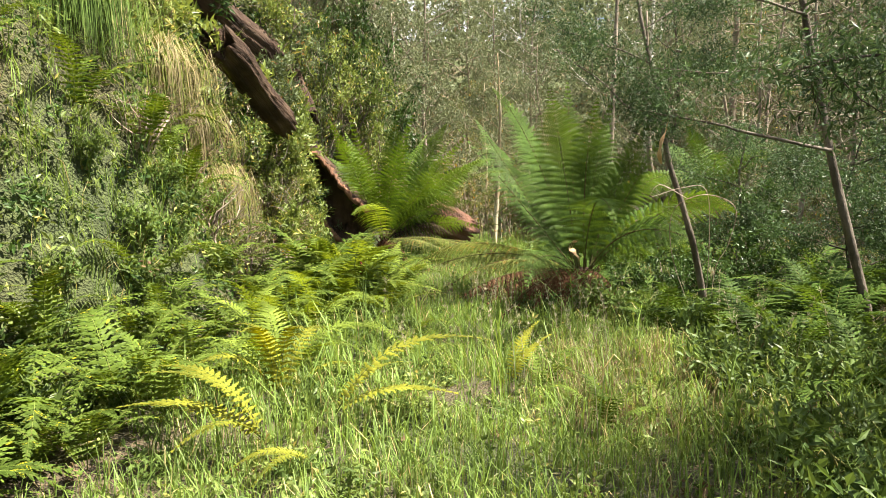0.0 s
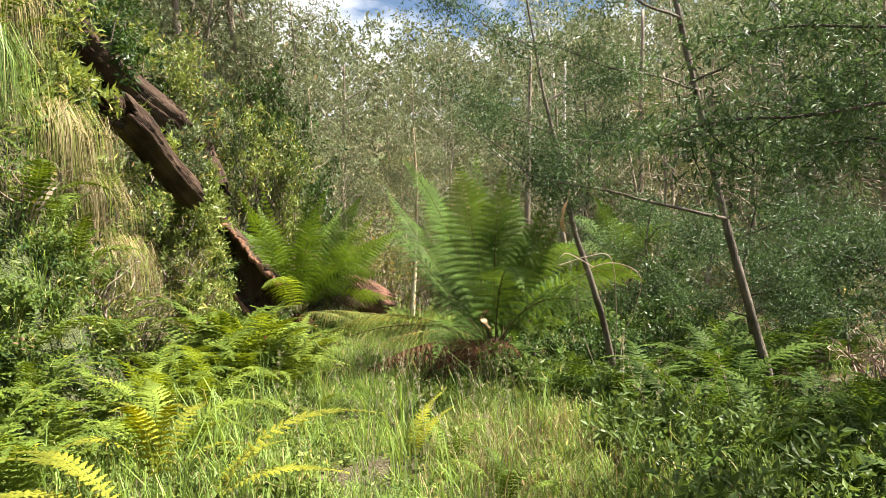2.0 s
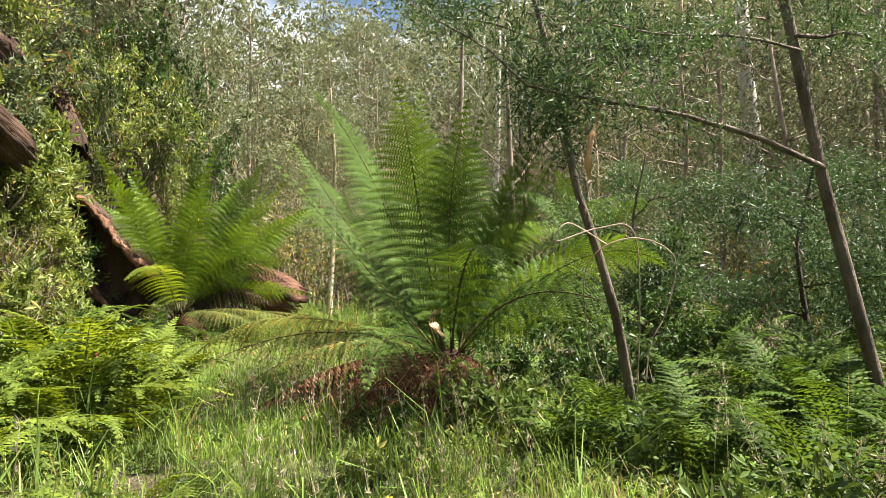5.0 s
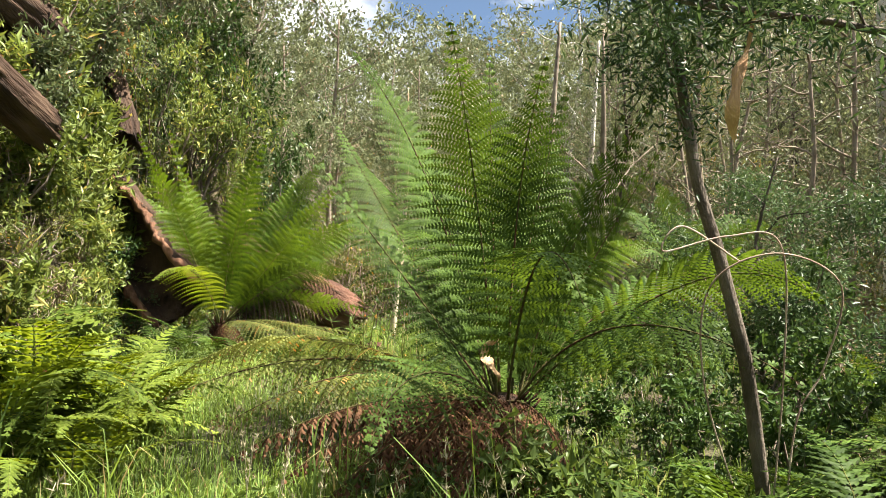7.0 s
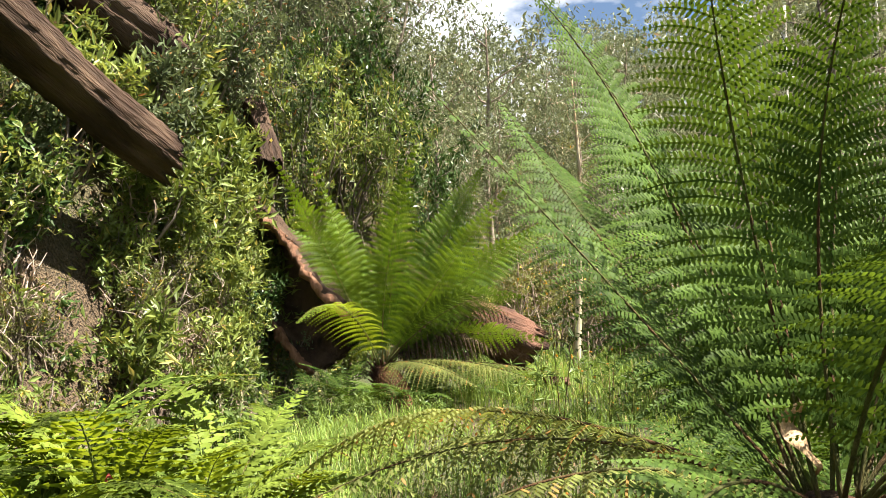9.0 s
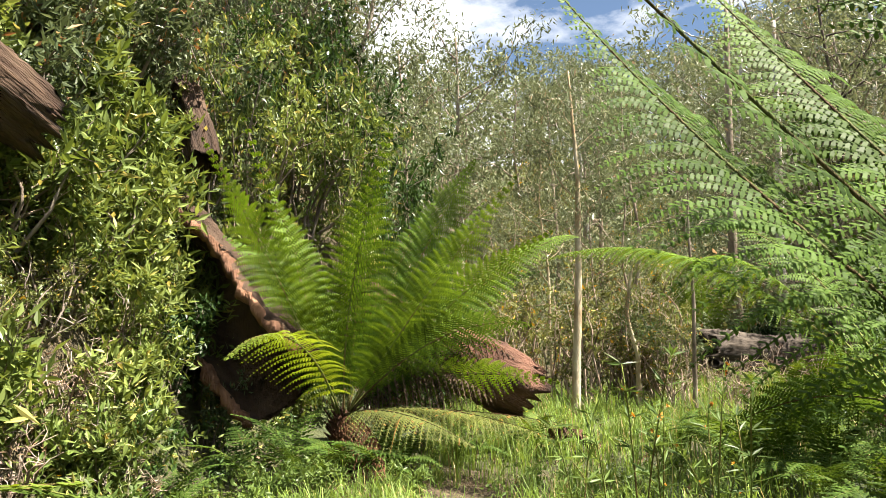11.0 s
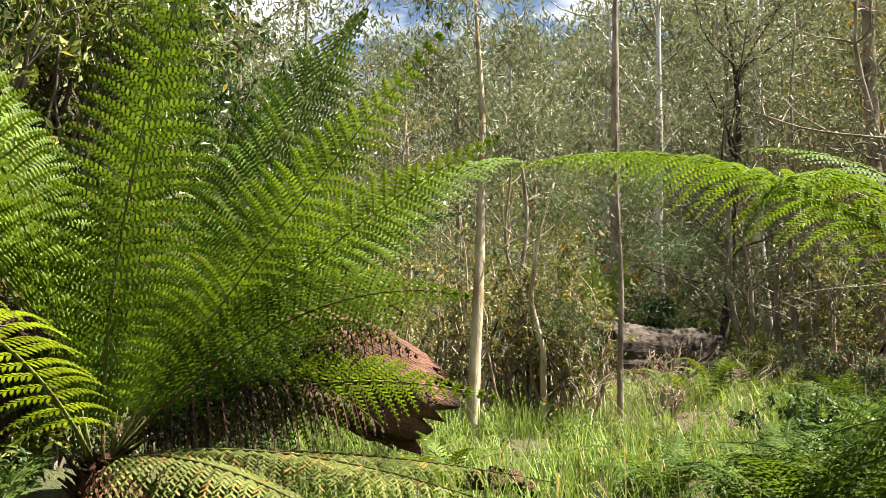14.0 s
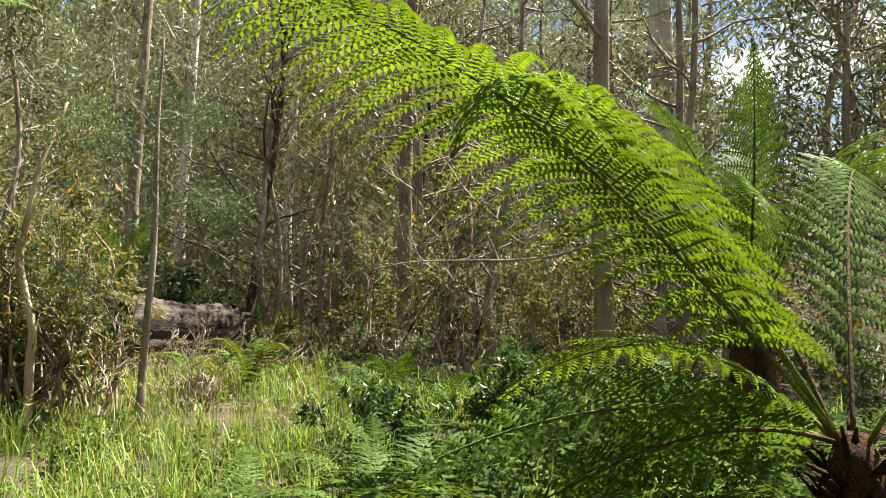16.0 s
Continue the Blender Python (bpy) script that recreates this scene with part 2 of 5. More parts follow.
class Build:
    """Collects triangles, each with a material slot, into one mesh."""

    def __init__(self):
        self.v, self.f, self.m, self.s, self.n = [], [], [], [], 0

    def add(self, v, f, slot=0, smooth=False):
        v, f = np.asarray(v, float).reshape(-1, 3), np.asarray(f, int).reshape(-1, 3)
        self.v.append(v)
        self.f.append(f + self.n)
        self.m.append(np.full(len(f), slot))
        self.s.append(np.full(len(f), smooth))
        self.n += len(v)
        return self

    def leaves(self, p, d, n, length, width, slot=0, fold=0.18):
        """Pointed leaves from p along d, facing n."""
        p, d, n = np.asarray(p, float), unit(d), unit(n)
        s = unit(np.cross(d, n))
        n = np.cross(s, d)
        length, width = np.broadcast_to(length, len(p))[:, None], np.broadcast_to(width, len(p))[:, None]
        mid = p + d * length * 0.42
        v = np.stack([p, mid + s * width * 0.5 + n * width * fold, p + d * length, mid - s * width * 0.5 + n * width * fold], 1)
        f = (np.arange(len(p)) * 4)[:, None, None] + np.array([[0, 1, 2], [0, 2, 3]])
        return self.add(v, f, slot)

    def straps(self, p, d, n, length, width, slot=0):
        """Narrow blunt leaflets from p along d, facing n."""
        p, d, n = np.asarray(p, float), unit(d), unit(n)
        s = unit(np.cross(d, n))
        length, half = np.broadcast_to(length, len(p))[:, None], np.broadcast_to(width, len(p))[:, None] * 0.5
        far = p + d * length * 0.68 - np.cross(s, d) * length * 0.06
        v = np.stack([p - s * half * 0.8, p + s * half * 0.8, far + s * half, p + d * length - np.cross(s, d) * length * 0.16, far - s * half], 1)
        f = (np.arange(len(p)) * 5)[:, None, None] + np.array([[0, 1, 2], [0, 2, 4], [4, 2, 3]])
        return self.add(v, f, slot)

    def tube(self, pts, radii, sides=6, slot=0, rough=0.0, cap=True):
        """A round rod along pts."""
        pts, radii = np.asarray(pts, float), np.broadcast_to(radii, len(pts))
        t = unit(np.gradient(pts, axis=0))
        ref = np.where(np.abs(t[:, 2:3]) > 0.9, np.array([[1.0, 0, 0]]), UP[None])
        a = unit(np.cross(t, ref))
        b = np.cross(t, a)
        ang = np.linspace(0, 2 * np.pi, sides, endpoint=False)
        ring = a[:, None] * np.cos(ang)[None, :, None] + b[:, None] * np.sin(ang)[None, :, None]
        r = radii[:, None, None] * (1 + rough * rng.normal(0, 1, (len(pts), sides, 1)))
        v = (pts[:, None] + ring * r).reshape(-1, 3)
        i, j = np.meshgrid(np.arange(len(pts) - 1), np.arange(sides), indexing="ij")
        q = np.stack([i * sides + j, i * sides + (j + 1) % sides, (i + 1) * sides + (j + 1) % sides, (i + 1) * sides + j], -1).reshape(-1, 4)
        f = np.concatenate([q[:, [0, 1, 2]], q[:, [0, 2, 3]]])
        if cap:
            k, top = np.arange(1, sides - 1), (len(pts) - 1) * sides
            f = np.concatenate([f, np.stack([0 * k, k + 1, k], 1), np.stack([0 * k + top, top + k, top + k + 1], 1)])
        return self.add(v, f, slot, True)

    def mesh(self, name, mats):
        me = bpy.data.meshes.new(name)
        v, f = np.concatenate(self.v), np.concatenate(self.f)
        me.vertices.add(len(v))
        me.vertices.foreach_set("co", v.ravel())
        me.loops.add(f.size)
        me.loops.foreach_set("vertex_index", f.ravel().astype(np.int32))
        me.polygons.add(len(f))
        me.polygons.foreach_set("loop_start", np.arange(0, f.size, 3, dtype=np.int32))
        for mat in mats:
            me.materials.append(mat)
        me.polygons.foreach_set("material_index", np.concatenate(self.m).astype(np.int32))
        me.polygons.foreach_set("use_smooth", np.concatenate(self.s))
        me.update(calc_edges=True)
        return me


def part(name, me, parent=None, m=None):
    ob = new(name, me)
    if parent:
        ob.parent = parent
    if m is not None:
        ob.matrix_basis = m
    return ob


def bezier(a, c, b, n):
    u = np.linspace(0, 1, n)[:, None]
    a, c, b = (np.asarray(p, float) for p in (a, c, b))
    return (1 - u) ** 2 * a + 2 * u * (1 - u) * c + u ** 2 * b


def wobble(pts, amount, seed):
    """A line bent by smooth noise that leaves its ends in place."""
    r = np.random.default_rng(seed)
    n = len(pts)
    u = np.linspace(0, 1, n)[:, None]
    off = sum(r.normal(0, 1, (1, 3)) * np.sin(np.pi * k * u + (r.uniform(0, 6) if k > 3 else 0)) / k for k in (1, 2, 3, 5))
    return pts + off * amount * np.minimum(1, np.minimum(u, 1 - u) * 6)


# ---- ground ----
def smooth(x):
    x = np.clip(x, 0, 1)
    return x * x * (3 - 2 * x)


def bank_foot(y):
    """Where the steep earth bank begins, beside the track."""
    return -2.55 - 0.75 * smooth((9 - y) / 5) + 0.22 * np.sin(y * 0.9) + 1.5 * smooth((y - 17.6) / 3.4) - 8.0 * smooth((y - 24.5) / 9)


def height(x, y):
    x, y = np.asarray(x, float), np.asarray(y, float)
    lumps = 0.045 * np.sin(x * 1.7 + 0.6 * y) + 0.035 * np.sin(y * 2.3 - x) + 0.02 * np.sin(x * 5.1) * np.sin(y * 4.3)
    d = bank_foot(y) - x
    bank = 4.5 * smooth(d / 2.15) + 0.32 * np.clip(d - 3.0, 0, 45) + smooth(d / 1.5) * (0.16 * np.sin(y * 3.1 + x * 2) + 0.2 * np.sin(y * 1.3 - x * 3.3))
    hill = 21 * smooth((y - 27) / 75) + 9 * smooth((x - 11) / 40) + 5 * smooth((-y - 8) / 40)
    return -0.14 + lumps + np.where(d > 0, bank, 0) + hill + 0.12 * smooth((x - 2.6) / 3)


def build_ground():
    far_lo, far_hi = -np.geomspace(14, 900, 16)[::-1], np.geomspace(14, 900, 16)
    xs = np.concatenate([far_lo, np.linspace(-13, 13, 150), far_hi])
    ys = np.concatenate([-np.geomspace(6, 900, 14)[::-1], np.linspace(-5, 34, 210), 34 + np.geomspace(1, 900, 24)])
    gx, gy = np.meshgrid(xs, ys, indexing="ij")
    v = np.stack([gx, gy, height(gx, gy)], -1).reshape(-1, 3)
    i, j = np.meshgrid(np.arange(len(xs) - 1), np.arange(len(ys) - 1), indexing="ij")
    k = (i * len(ys) + j).ravel()
    f = np.concatenate([np.stack([k, k + len(ys), k + len(ys) + 1], 1), np.stack([k, k + len(ys) + 1, k + 1], 1)])
    ob = new("ground", Build().add(v, f, 0, True).mesh("ground", [SOIL]))
    tagged(ob, "mossy earth and leaf litter with a steep bank", "ground", kind="structure")


build_ground()


# ---- ferns ----
def frond_mesh(base, ctrl, tip, width, pairs=34, step=0.02, tooth=0.055, droop=0.12, bare=0.14, mats=None, seed=0, stalk=0.011, tooth_w=0.95, blade=0.0, lift=0.1, rings=30, twist=0.0, face=None):
    """A feathered frond: an arched stalk, side branches in pairs, and a comb of small leaflets along each."""
    r = np.random.default_rng(seed)
    base, ctrl, tip = (np.asarray(p, float) for p in (base, ctrl, tip))
    line = bezier(base, ctrl, tip, rings)
    g = Build()
    g.tube(line, np.linspace(stalk, stalk * 0.22, rings), 5 if rings > 20 else 4, 1)
    out = (tip - base) * (1, 1, 0)
    if np.linalg.norm(out) < 0.15:
        out = np.array((0.3, -1.0, 0.0))
    across = unit(np.cross(UP, out))
    across = across * np.cos(twist) + unit(np.cross(across, tip - base)) * np.sin(twist)
    if face is not None:  # blades turn towards the open, lit side
        chord = unit(tip - base)
        turned = unit(np.cross(chord, face))
        across = unit(across + turned * (0.9 if np.dot(turned, across) >= 0 else -0.9))
        across = unit(across - chord * np.dot(across, chord))
    P, D, N, L, W = [], [], [], [], []
    rp, rd = [], []
    for s in np.linspace(bare, 0.995, pairs):
        k = s * (rings - 1)
        i = int(min(k, rings - 2))
        p, t = line[i] + (line[i + 1] - line[i]) * (k - i), unit(line[i + 1] - line[i])
        nrm = unit(np.cross(across, t))
        nrm = nrm if nrm[2] > -0.2 else -nrm
        q = (s - bare) / (1 - bare)
        full = width * (0.42 + 0.58 * np.sin(np.pi * min(1, q * 1.15 + 0.12))) * min(1.0, (1 - q) * 3.2 + 0.04) ** 0.85
        for hand in (-1, 1):
            length = full * r.uniform(0.92, 1.06)
            a = 0.30 + 0.55 * q + r.normal(0, 0.04)
            d = unit(across * hand * np.cos(a) + t * np.sin(a) + nrm * (lift + r.normal(0, 0.05)))
            m = max(3, int(length / step))
            u = (np.arange(m) + 0.6) / (m + 0.2)
            sag = -UP * droop * length * 1.6
            pts = p + d * length * u[:, None] + sag * (u ** 2)[:, None]
            dirs = unit(d * length + 2 * sag * u[:, None])
            cross = unit(np.cross(np.broadcast_to(nrm, dirs.shape), dirs))
            size = tooth * (1 - 0.82 * u ** 1.7) * (0.55 + 0.45 * min(1, length / (0.5 * width)))
            for sd in (-1, 1):
                P.append(pts)
                D.append(cross * sd + dirs * 0.42 - UP * droop * 0.6)
                N.append(np.broadcast_to(nrm, dirs.shape) + r.normal(0, 0.12, dirs.shape))
                L.append(size)
                W.append(np.full(m, step * tooth_w) * (1 - 0.4 * u))
            rp.append(np.stack([p + d * length * k + sag * k * k for k in (0, 0.33, 0.66, 1)]))
            rd.append(np.cross(nrm, d))
    g.straps(np.concatenate(P), np.concatenate(D), np.concatenate(N), np.concatenate(L), np.concatenate(W))
    rp, rd = np.stack(rp), np.stack(rd)[:, None] * max(stalk * 0.2, blade)
    taper = np.array((0.7, 1, 0.75, 0.15))[None, :, None]
    ribs = np.concatenate([rp - rd * taper, rp + rd * taper], 1).reshape(-1, 3)
    f = (np.arange(len(rp)) * 8)[:, None, None] + np.array([[0, 4, 5], [0, 5, 1], [1, 5, 6], [1, 6, 2], [2, 6, 7], [2, 7, 3]])
    g.add(ribs, f, 0 if blade else 1)
    return g.mesh("frond", mats)


def stump_mesh(crown, radius, seed):
    """A short shaggy fern trunk, thick with fibre and the stubs of old stalks."""
    r = np.random.default_rng(seed)
    x, y, z = crown
    low = float(height(x, y)) - 0.06
    g = Build()
    zs = np.linspace(low, z + 0.06, 9)
    g.tube(np.stack([x + 0 * zs, y + 0 * zs, zs], 1), radius * np.array([1.25, 1.15, 1.05, 1, 1, 1, 0.95, 0.8, 0.45]), 14, 0, 0.09)
    a = r.uniform(0, 2 * np.pi, 90)
    zz = r.uniform(low, z + 0.05, 90)
    p = np.stack([x + np.cos(a) * radius * 0.85, y + np.sin(a) * radius * 0.85, zz], 1)
    d = np.stack([np.cos(a), np.sin(a), r.uniform(0.4, 1.4, 90)], 1)
    for k in range(90):
        g.tube(np.stack([p[k], p[k] + unit(d[k]) * r.uniform(0.05, 0.16)]), [0.014, 0.006], 4, 0)
    return g.mesh("trunk", [FIBRE])


def tree_fern(crown, fronds, radius, label, group, seed):
    """fronds: rows of (tip, the arch's rise at its middle or its bending point, width, materials)."""
    root = tagged(new("tree_fern"), label, "tree fern", group)
    crown = np.array(crown, float)
    part("trunk", stump_mesh(crown, radius, seed), root)
    r = np.random.default_rng(seed)
    for k, (tip, rise, width, mats) in enumerate(fronds):
        arch = mats is ARCHING or mats is ARCH_DEEP
        hang = 0.34 if arch else 1.1 if mats[0] in (FERN_DEAD, FERN_WITHERED) else 0.5 if mats[0] is FERN_OLD else 0.3 if mats[0] is FERN_LIME_SUNLIT else 0.2
        tip = np.array(tip, float)
        out = unit((tip - crown) * (1, 1, 0))
        base = crown + out * radius * 0.5 + UP * 0.02
        mid = np.array(rise, float) if np.ndim(rise) else (base + tip) / 2 + UP * rise - out * rise * 0.25 + r.normal(0, 0.04, 3)
        length = np.linalg.norm(tip - base)
        part("frond", frond_mesh(base, mid, tip, width, int(6 + length * (13 if arch else 9.4)), 0.027, 0.05, hang, 0.12, mats, seed * 50 + k, tooth_w=0.68, blade=0.006, face=np.array((0.1, -1.0, 0.25)) if hang == 0.2 else None, twist=0.0 if arch else r.uniform(-0.4, 0.4)), root)
    return root


A_UP, A_OLD, A_DEAD, A_DARK = [FERN_SHADED, STALK], [FERN_OLD, STALK], [FERN_DEAD, STALK], [FERN_WITHERED, STALK]
B_UP = [FERN_BRIGHT, STALK_GREEN]
ARCHING, ARCH_DEEP = [FERN_BRIGHT, STALK_GREEN], [FERN_SHADED, STALK]

tree_fern((1.95, 10.35, 0.42), [
    ((0.23, 10.89, 2.44), (1.5, 10.8, 0.95), 0.40, A_UP),
    ((0.73, 10.95, 3.02), (1.4, 11.5, 2.5), 0.50, A_UP),
    ((1.10, 11.7, 2.85), 0.25, 0.46, A_UP),
    ((0.55, 12.3, 2.7), (1.23, 11.9, 1.57), 0.68, ARCH_DEEP),
    ((1.15, 12.6, 2.95), (1.7, 11.9, 1.75), 0.62, ARCH_DEEP),
    ((1.45, 12.6, 2.3), (1.75, 11.6, 1.9), 0.52, ARCHING),
    ((1.36, 9.6, 2.86), (1.74, 11.1, 2.36), 0.54, A_UP),
    ((2.02, 9.8, 2.75), (2.0, 10.8, 2.0), 0.50, A_UP),
    ((1.85, 11.2, 3.15), 0.15, 0.50, A_UP),
    ((2.75, 10.26, 2.62), (2.15, 10.65, 1.0), 0.50, A_UP),
    ((2.45, 10.9, 2.85), (2.1, 10.8, 1.6), 0.50, A_UP),
    ((3.15, 10.5, 2.45), (2.45, 10.6, 1.2), 0.50, A_UP),
    ((2.95, 10.2, 2.72), (2.25, 10.5, 1.35), 0.52, A_UP),
    ((2.6, 11.8, 2.6), 0.35, 0.46, A_UP),
    ((-0.41, 10.75, 0.46), (0.35, 10.5, 1.15), 0.44, A_OLD),
    ((-0.35, 10.2, 0.40), (0.74, 11.0, 0.88), 0.42, A_OLD),
    ((0.15, 9.75, 0.34), (0.95, 10.2, 0.85), 0.40, A_OLD),
    ((1.0, 8.8, 0.42), (1.15, 9.4, 1.0), 0.42, A_UP),
    ((2.02, 8.7, 1.18), (1.85, 9.2, 1.98), 0.46, A_UP),
    ((3.8, 9.54, 1.25), (3.08, 9.5, 1.81), 0.44, A_UP),
    ((3.9, 10.7, 1.2), 0.8, 0.44, A_UP),
    ((3.3, 8.9, 0.8), 0.8, 0.42, A_UP),
    ((0.22, 9.45, 0.20), (1.0, 9.9, 0.62), 0.30, A_DEAD),
    ((0.30, 9.75, 0.14), (1.1, 10.1, 0.60), 0.30, A_DEAD),
    ((0.55, 9.15, 0.16), (1.2, 9.7, 0.60), 0.32, A_DEAD),
    ((0.75, 9.0, 0.05), (1.3, 9.5, 0.55), 0.30, A_DEAD),
    ((1.10, 8.95, 0.14), (1.5, 9.6, 0.66), 0.32, A_DEAD),
    ((1.45, 9.0, 0.10), (1.7, 9.6, 0.62), 0.32, A_DEAD),
    ((1.80, 9.05, 0.08), (1.9, 9.6, 0.60), 0.30, A_DEAD),
    ((2.20, 9.2, 0.06), (2.1, 9.7, 0.58), 0.30, A_DEAD),
    ((0.95, 9.4, 0.10), (1.5, 9.9, 0.55), 0.30, A_DEAD),
], 0.20, "large green tree fern with a brown skirt of dead fronds", "tree ferns", 3)

tree_fern((-1.35, 17.0, 0.40), [
    ((-0.63, 15.75, 3.13), (-1.35, 16.8, 1.6), 0.55, B_UP),
    ((-1.05, 17.3, 3.45), 0.10, 0.52, B_UP),
    ((-2.45, 15.9, 3.10), 0.20, 0.50, B_UP),
    ((-1.98, 15.67, 3.22), (-1.58, 17.0, 1.3), 0.50, B_UP),
    ((0.08, 17.0, 3.06), (-0.36, 16.9, 2.4), 0.50, B_UP),
    ((0.49, 16.37, 2.74), (-0.52, 16.6, 1.55), 0.50, B_UP),
    ((0.15, 17.6, 2.7), 0.25, 0.48, B_UP),
    ((-0.4, 18.2, 2.9), 0.3, 0.48, B_UP),
    ((-2.3, 17.6, 2.9), 0.3, 0.48, B_UP),
    ((-2.6, 16.9, 2.3), 0.5, 0.45, B_UP),
    ((1.2, 17.55, 2.28), (0.64, 17.5, 2.4), 0.32, B_UP),
    # The low frond in sun gets the brightened leaf colour.
    ((-1.82, 14.87, 1.08), (-1.35, 15.2, 1.65), 0.46, [FERN_LIME_SUNLIT, STALK_GREEN]),
    ((1.0, 16.3, 0.36), 0.25, 0.44, A_OLD),
    ((0.72, 15.75, 0.34), 0.25, 0.44, A_OLD),
    ((0.05, 15.6, 0.30), 0.25, 0.42, A_OLD),
    ((0.9, 17.2, 0.7), 0.5, 0.42, B_UP),
    ((0.85, 16.8, 2.25), (-0.2, 16.9, 1.7), 0.48, B_UP),
    # Fronds behind the others take the darker green, their shade as colour.
    ((0.75, 17.5, 1.9), (-0.2, 17.3, 1.7), 0.46, A_UP),
    ((0.6, 16.5, 1.3), (-0.3, 16.7, 1.5), 0.46, A_UP),
    ((-0.1, 17.9, 2.1), (-0.7, 17.5, 1.8), 0.46, A_UP),
    ((0.2, 18.1, 1.5), (-0.5, 17.7, 1.7), 0.44, A_UP),
    ((-0.7, 15.7, -0.02), 0.3, 0.34, A_DEAD),
    ((0.35, 17.75, 1.05), (-0.4, 17.4, 1.5), 0.40, A_DEAD),
    ((0.05, 17.95, 0.95), (-0.5, 17.6, 1.5), 0.40, A_DEAD),
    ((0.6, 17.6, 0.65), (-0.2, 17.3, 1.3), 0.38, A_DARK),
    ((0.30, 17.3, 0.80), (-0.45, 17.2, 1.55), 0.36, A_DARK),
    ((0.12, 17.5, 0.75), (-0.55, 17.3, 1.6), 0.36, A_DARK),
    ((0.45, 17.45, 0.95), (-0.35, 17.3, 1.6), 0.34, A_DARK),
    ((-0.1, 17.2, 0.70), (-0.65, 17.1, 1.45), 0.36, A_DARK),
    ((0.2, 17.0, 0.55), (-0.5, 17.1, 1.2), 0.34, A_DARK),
], 0.12, "bright green tree fern with tall sunlit fronds", "tree ferns", 4)

tree_fern((3.38, 15.2, 0.62), [
    ((0.71, 16.0, 1.89), (2.2, 16.15, 2.35), 0.64, ARCHING),
    ((1.75, 15.75, 1.55), (2.3, 16.0, 2.5), 0.42, ARCHING),
    ((2.6, 17.1, 2.3), 0.7, 0.46, B_UP),
    ((3.9, 17.0, 2.1), 0.8, 0.46, A_UP),
    ((5.1, 15.6, 1.9), 0.8, 0.46, A_UP),
    ((4.4, 13.6, 1.8), 0.8, 0.46, A_UP),
    ((2.6, 13.5, 1.65), 0.8, 0.42, B_UP),
    ((3.3, 16.9, 0.6), 0.7, 0.42, B_UP),
    ((2.5, 16.8, 0.35), 0.5, 0.40, B_UP),
    ((2.2, 16.0, 0.35), 0.4, 0.40, A_UP),
], 0.12, "tree fern with long arching fronds over the track", "tree ferns", 5)

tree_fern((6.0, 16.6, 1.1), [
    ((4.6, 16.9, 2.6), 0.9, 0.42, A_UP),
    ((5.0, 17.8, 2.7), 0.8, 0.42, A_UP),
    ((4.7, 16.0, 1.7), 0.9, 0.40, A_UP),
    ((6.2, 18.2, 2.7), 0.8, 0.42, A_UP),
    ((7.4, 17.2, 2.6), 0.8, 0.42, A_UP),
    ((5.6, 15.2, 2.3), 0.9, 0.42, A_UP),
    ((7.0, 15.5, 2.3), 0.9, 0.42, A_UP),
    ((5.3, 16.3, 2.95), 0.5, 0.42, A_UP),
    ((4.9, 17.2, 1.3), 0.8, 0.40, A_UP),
], 0.17, "tree fern coloured dark green for the shade of trees", "tree ferns", 6)

tree_fern((5.0, 26.5, 0.9), [
    ((4.1, 26.2, 2.3), 0.4, 0.36, B_UP), ((4.7, 25.7, 2.4), 0.4, 0.36, B_UP), ((5.5, 25.8, 2.4), 0.4, 0.36, B_UP),
    ((6.0, 26.4, 2.2), 0.4, 0.36, B_UP), ((5.0, 27.5, 2.4), 0.4, 0.36, B_UP), ((3.9, 27.0, 1.6), 0.7, 0.34, B_UP),
], 0.16, "small bright tree fern among thin trees", "tree ferns", 7)


def ground_fern_fronds(mats, wide, n, seed):
    """A few frond meshes that all the ferns of a kind share, each lying along +x."""
    made = []
    for k in range(n):
        r = np.random.default_rng(seed + k)
        reach, rise = r.uniform(0.75, 0.95), r.uniform(0.35, 0.65)
        made.append(frond_mesh((0, 0, 0), (reach * 0.35, 0, rise * 1.5), (reach, 0.05 * r.normal(), rise * r.uniform(0.75, 1.1)), wide, 21, 0.058, 0.021, 0.16, 0.1, mats, seed + k, 0.005, 0.9, 0.009, 0.1, 11))
    return made


FERN_SETS = {
    "green": ground_fern_fronds([FERN_GROUND, STALK_GREEN], 0.17, 5, 100),
    "deep": ground_fern_fronds([FERN_SHADED, STALK_GREEN], 0.19, 4, 120),
    "lime": ground_fern_fronds([FERN_LIME_SUNLIT, STALK_GREEN], 0.19, 4, 160),
    "yellow": ground_fern_fronds([FERN_YELLOW, STALK_GREEN], 0.13, 3, 140),
}


def ground_fern(x, y, size, kind, count, seed, label):
    r = np.random.default_rng(seed)
    root = tagged(new("ground_fern"), label, "fern", "ground ferns beside the track")
    root.matrix_basis = pose(x, y, float(height(x, y)) - 0.02, 0, 0, r.uniform(0, 360))
    for k in range(count):
        s = size * r.uniform(0.8, 1.15)
        m = pose(0, 0, 0, 0, 0, 360 * k / count + r.uniform(-18, 18)) @ pose(0.02, 0, 0, r.uniform(-12, 12), r.uniform(-28, 14), 0) @ Matrix.Scale(s, 4)
        part("frond", FERN_SETS[kind][r.integers(len(FERN_SETS[kind]))], root, m)
    return root


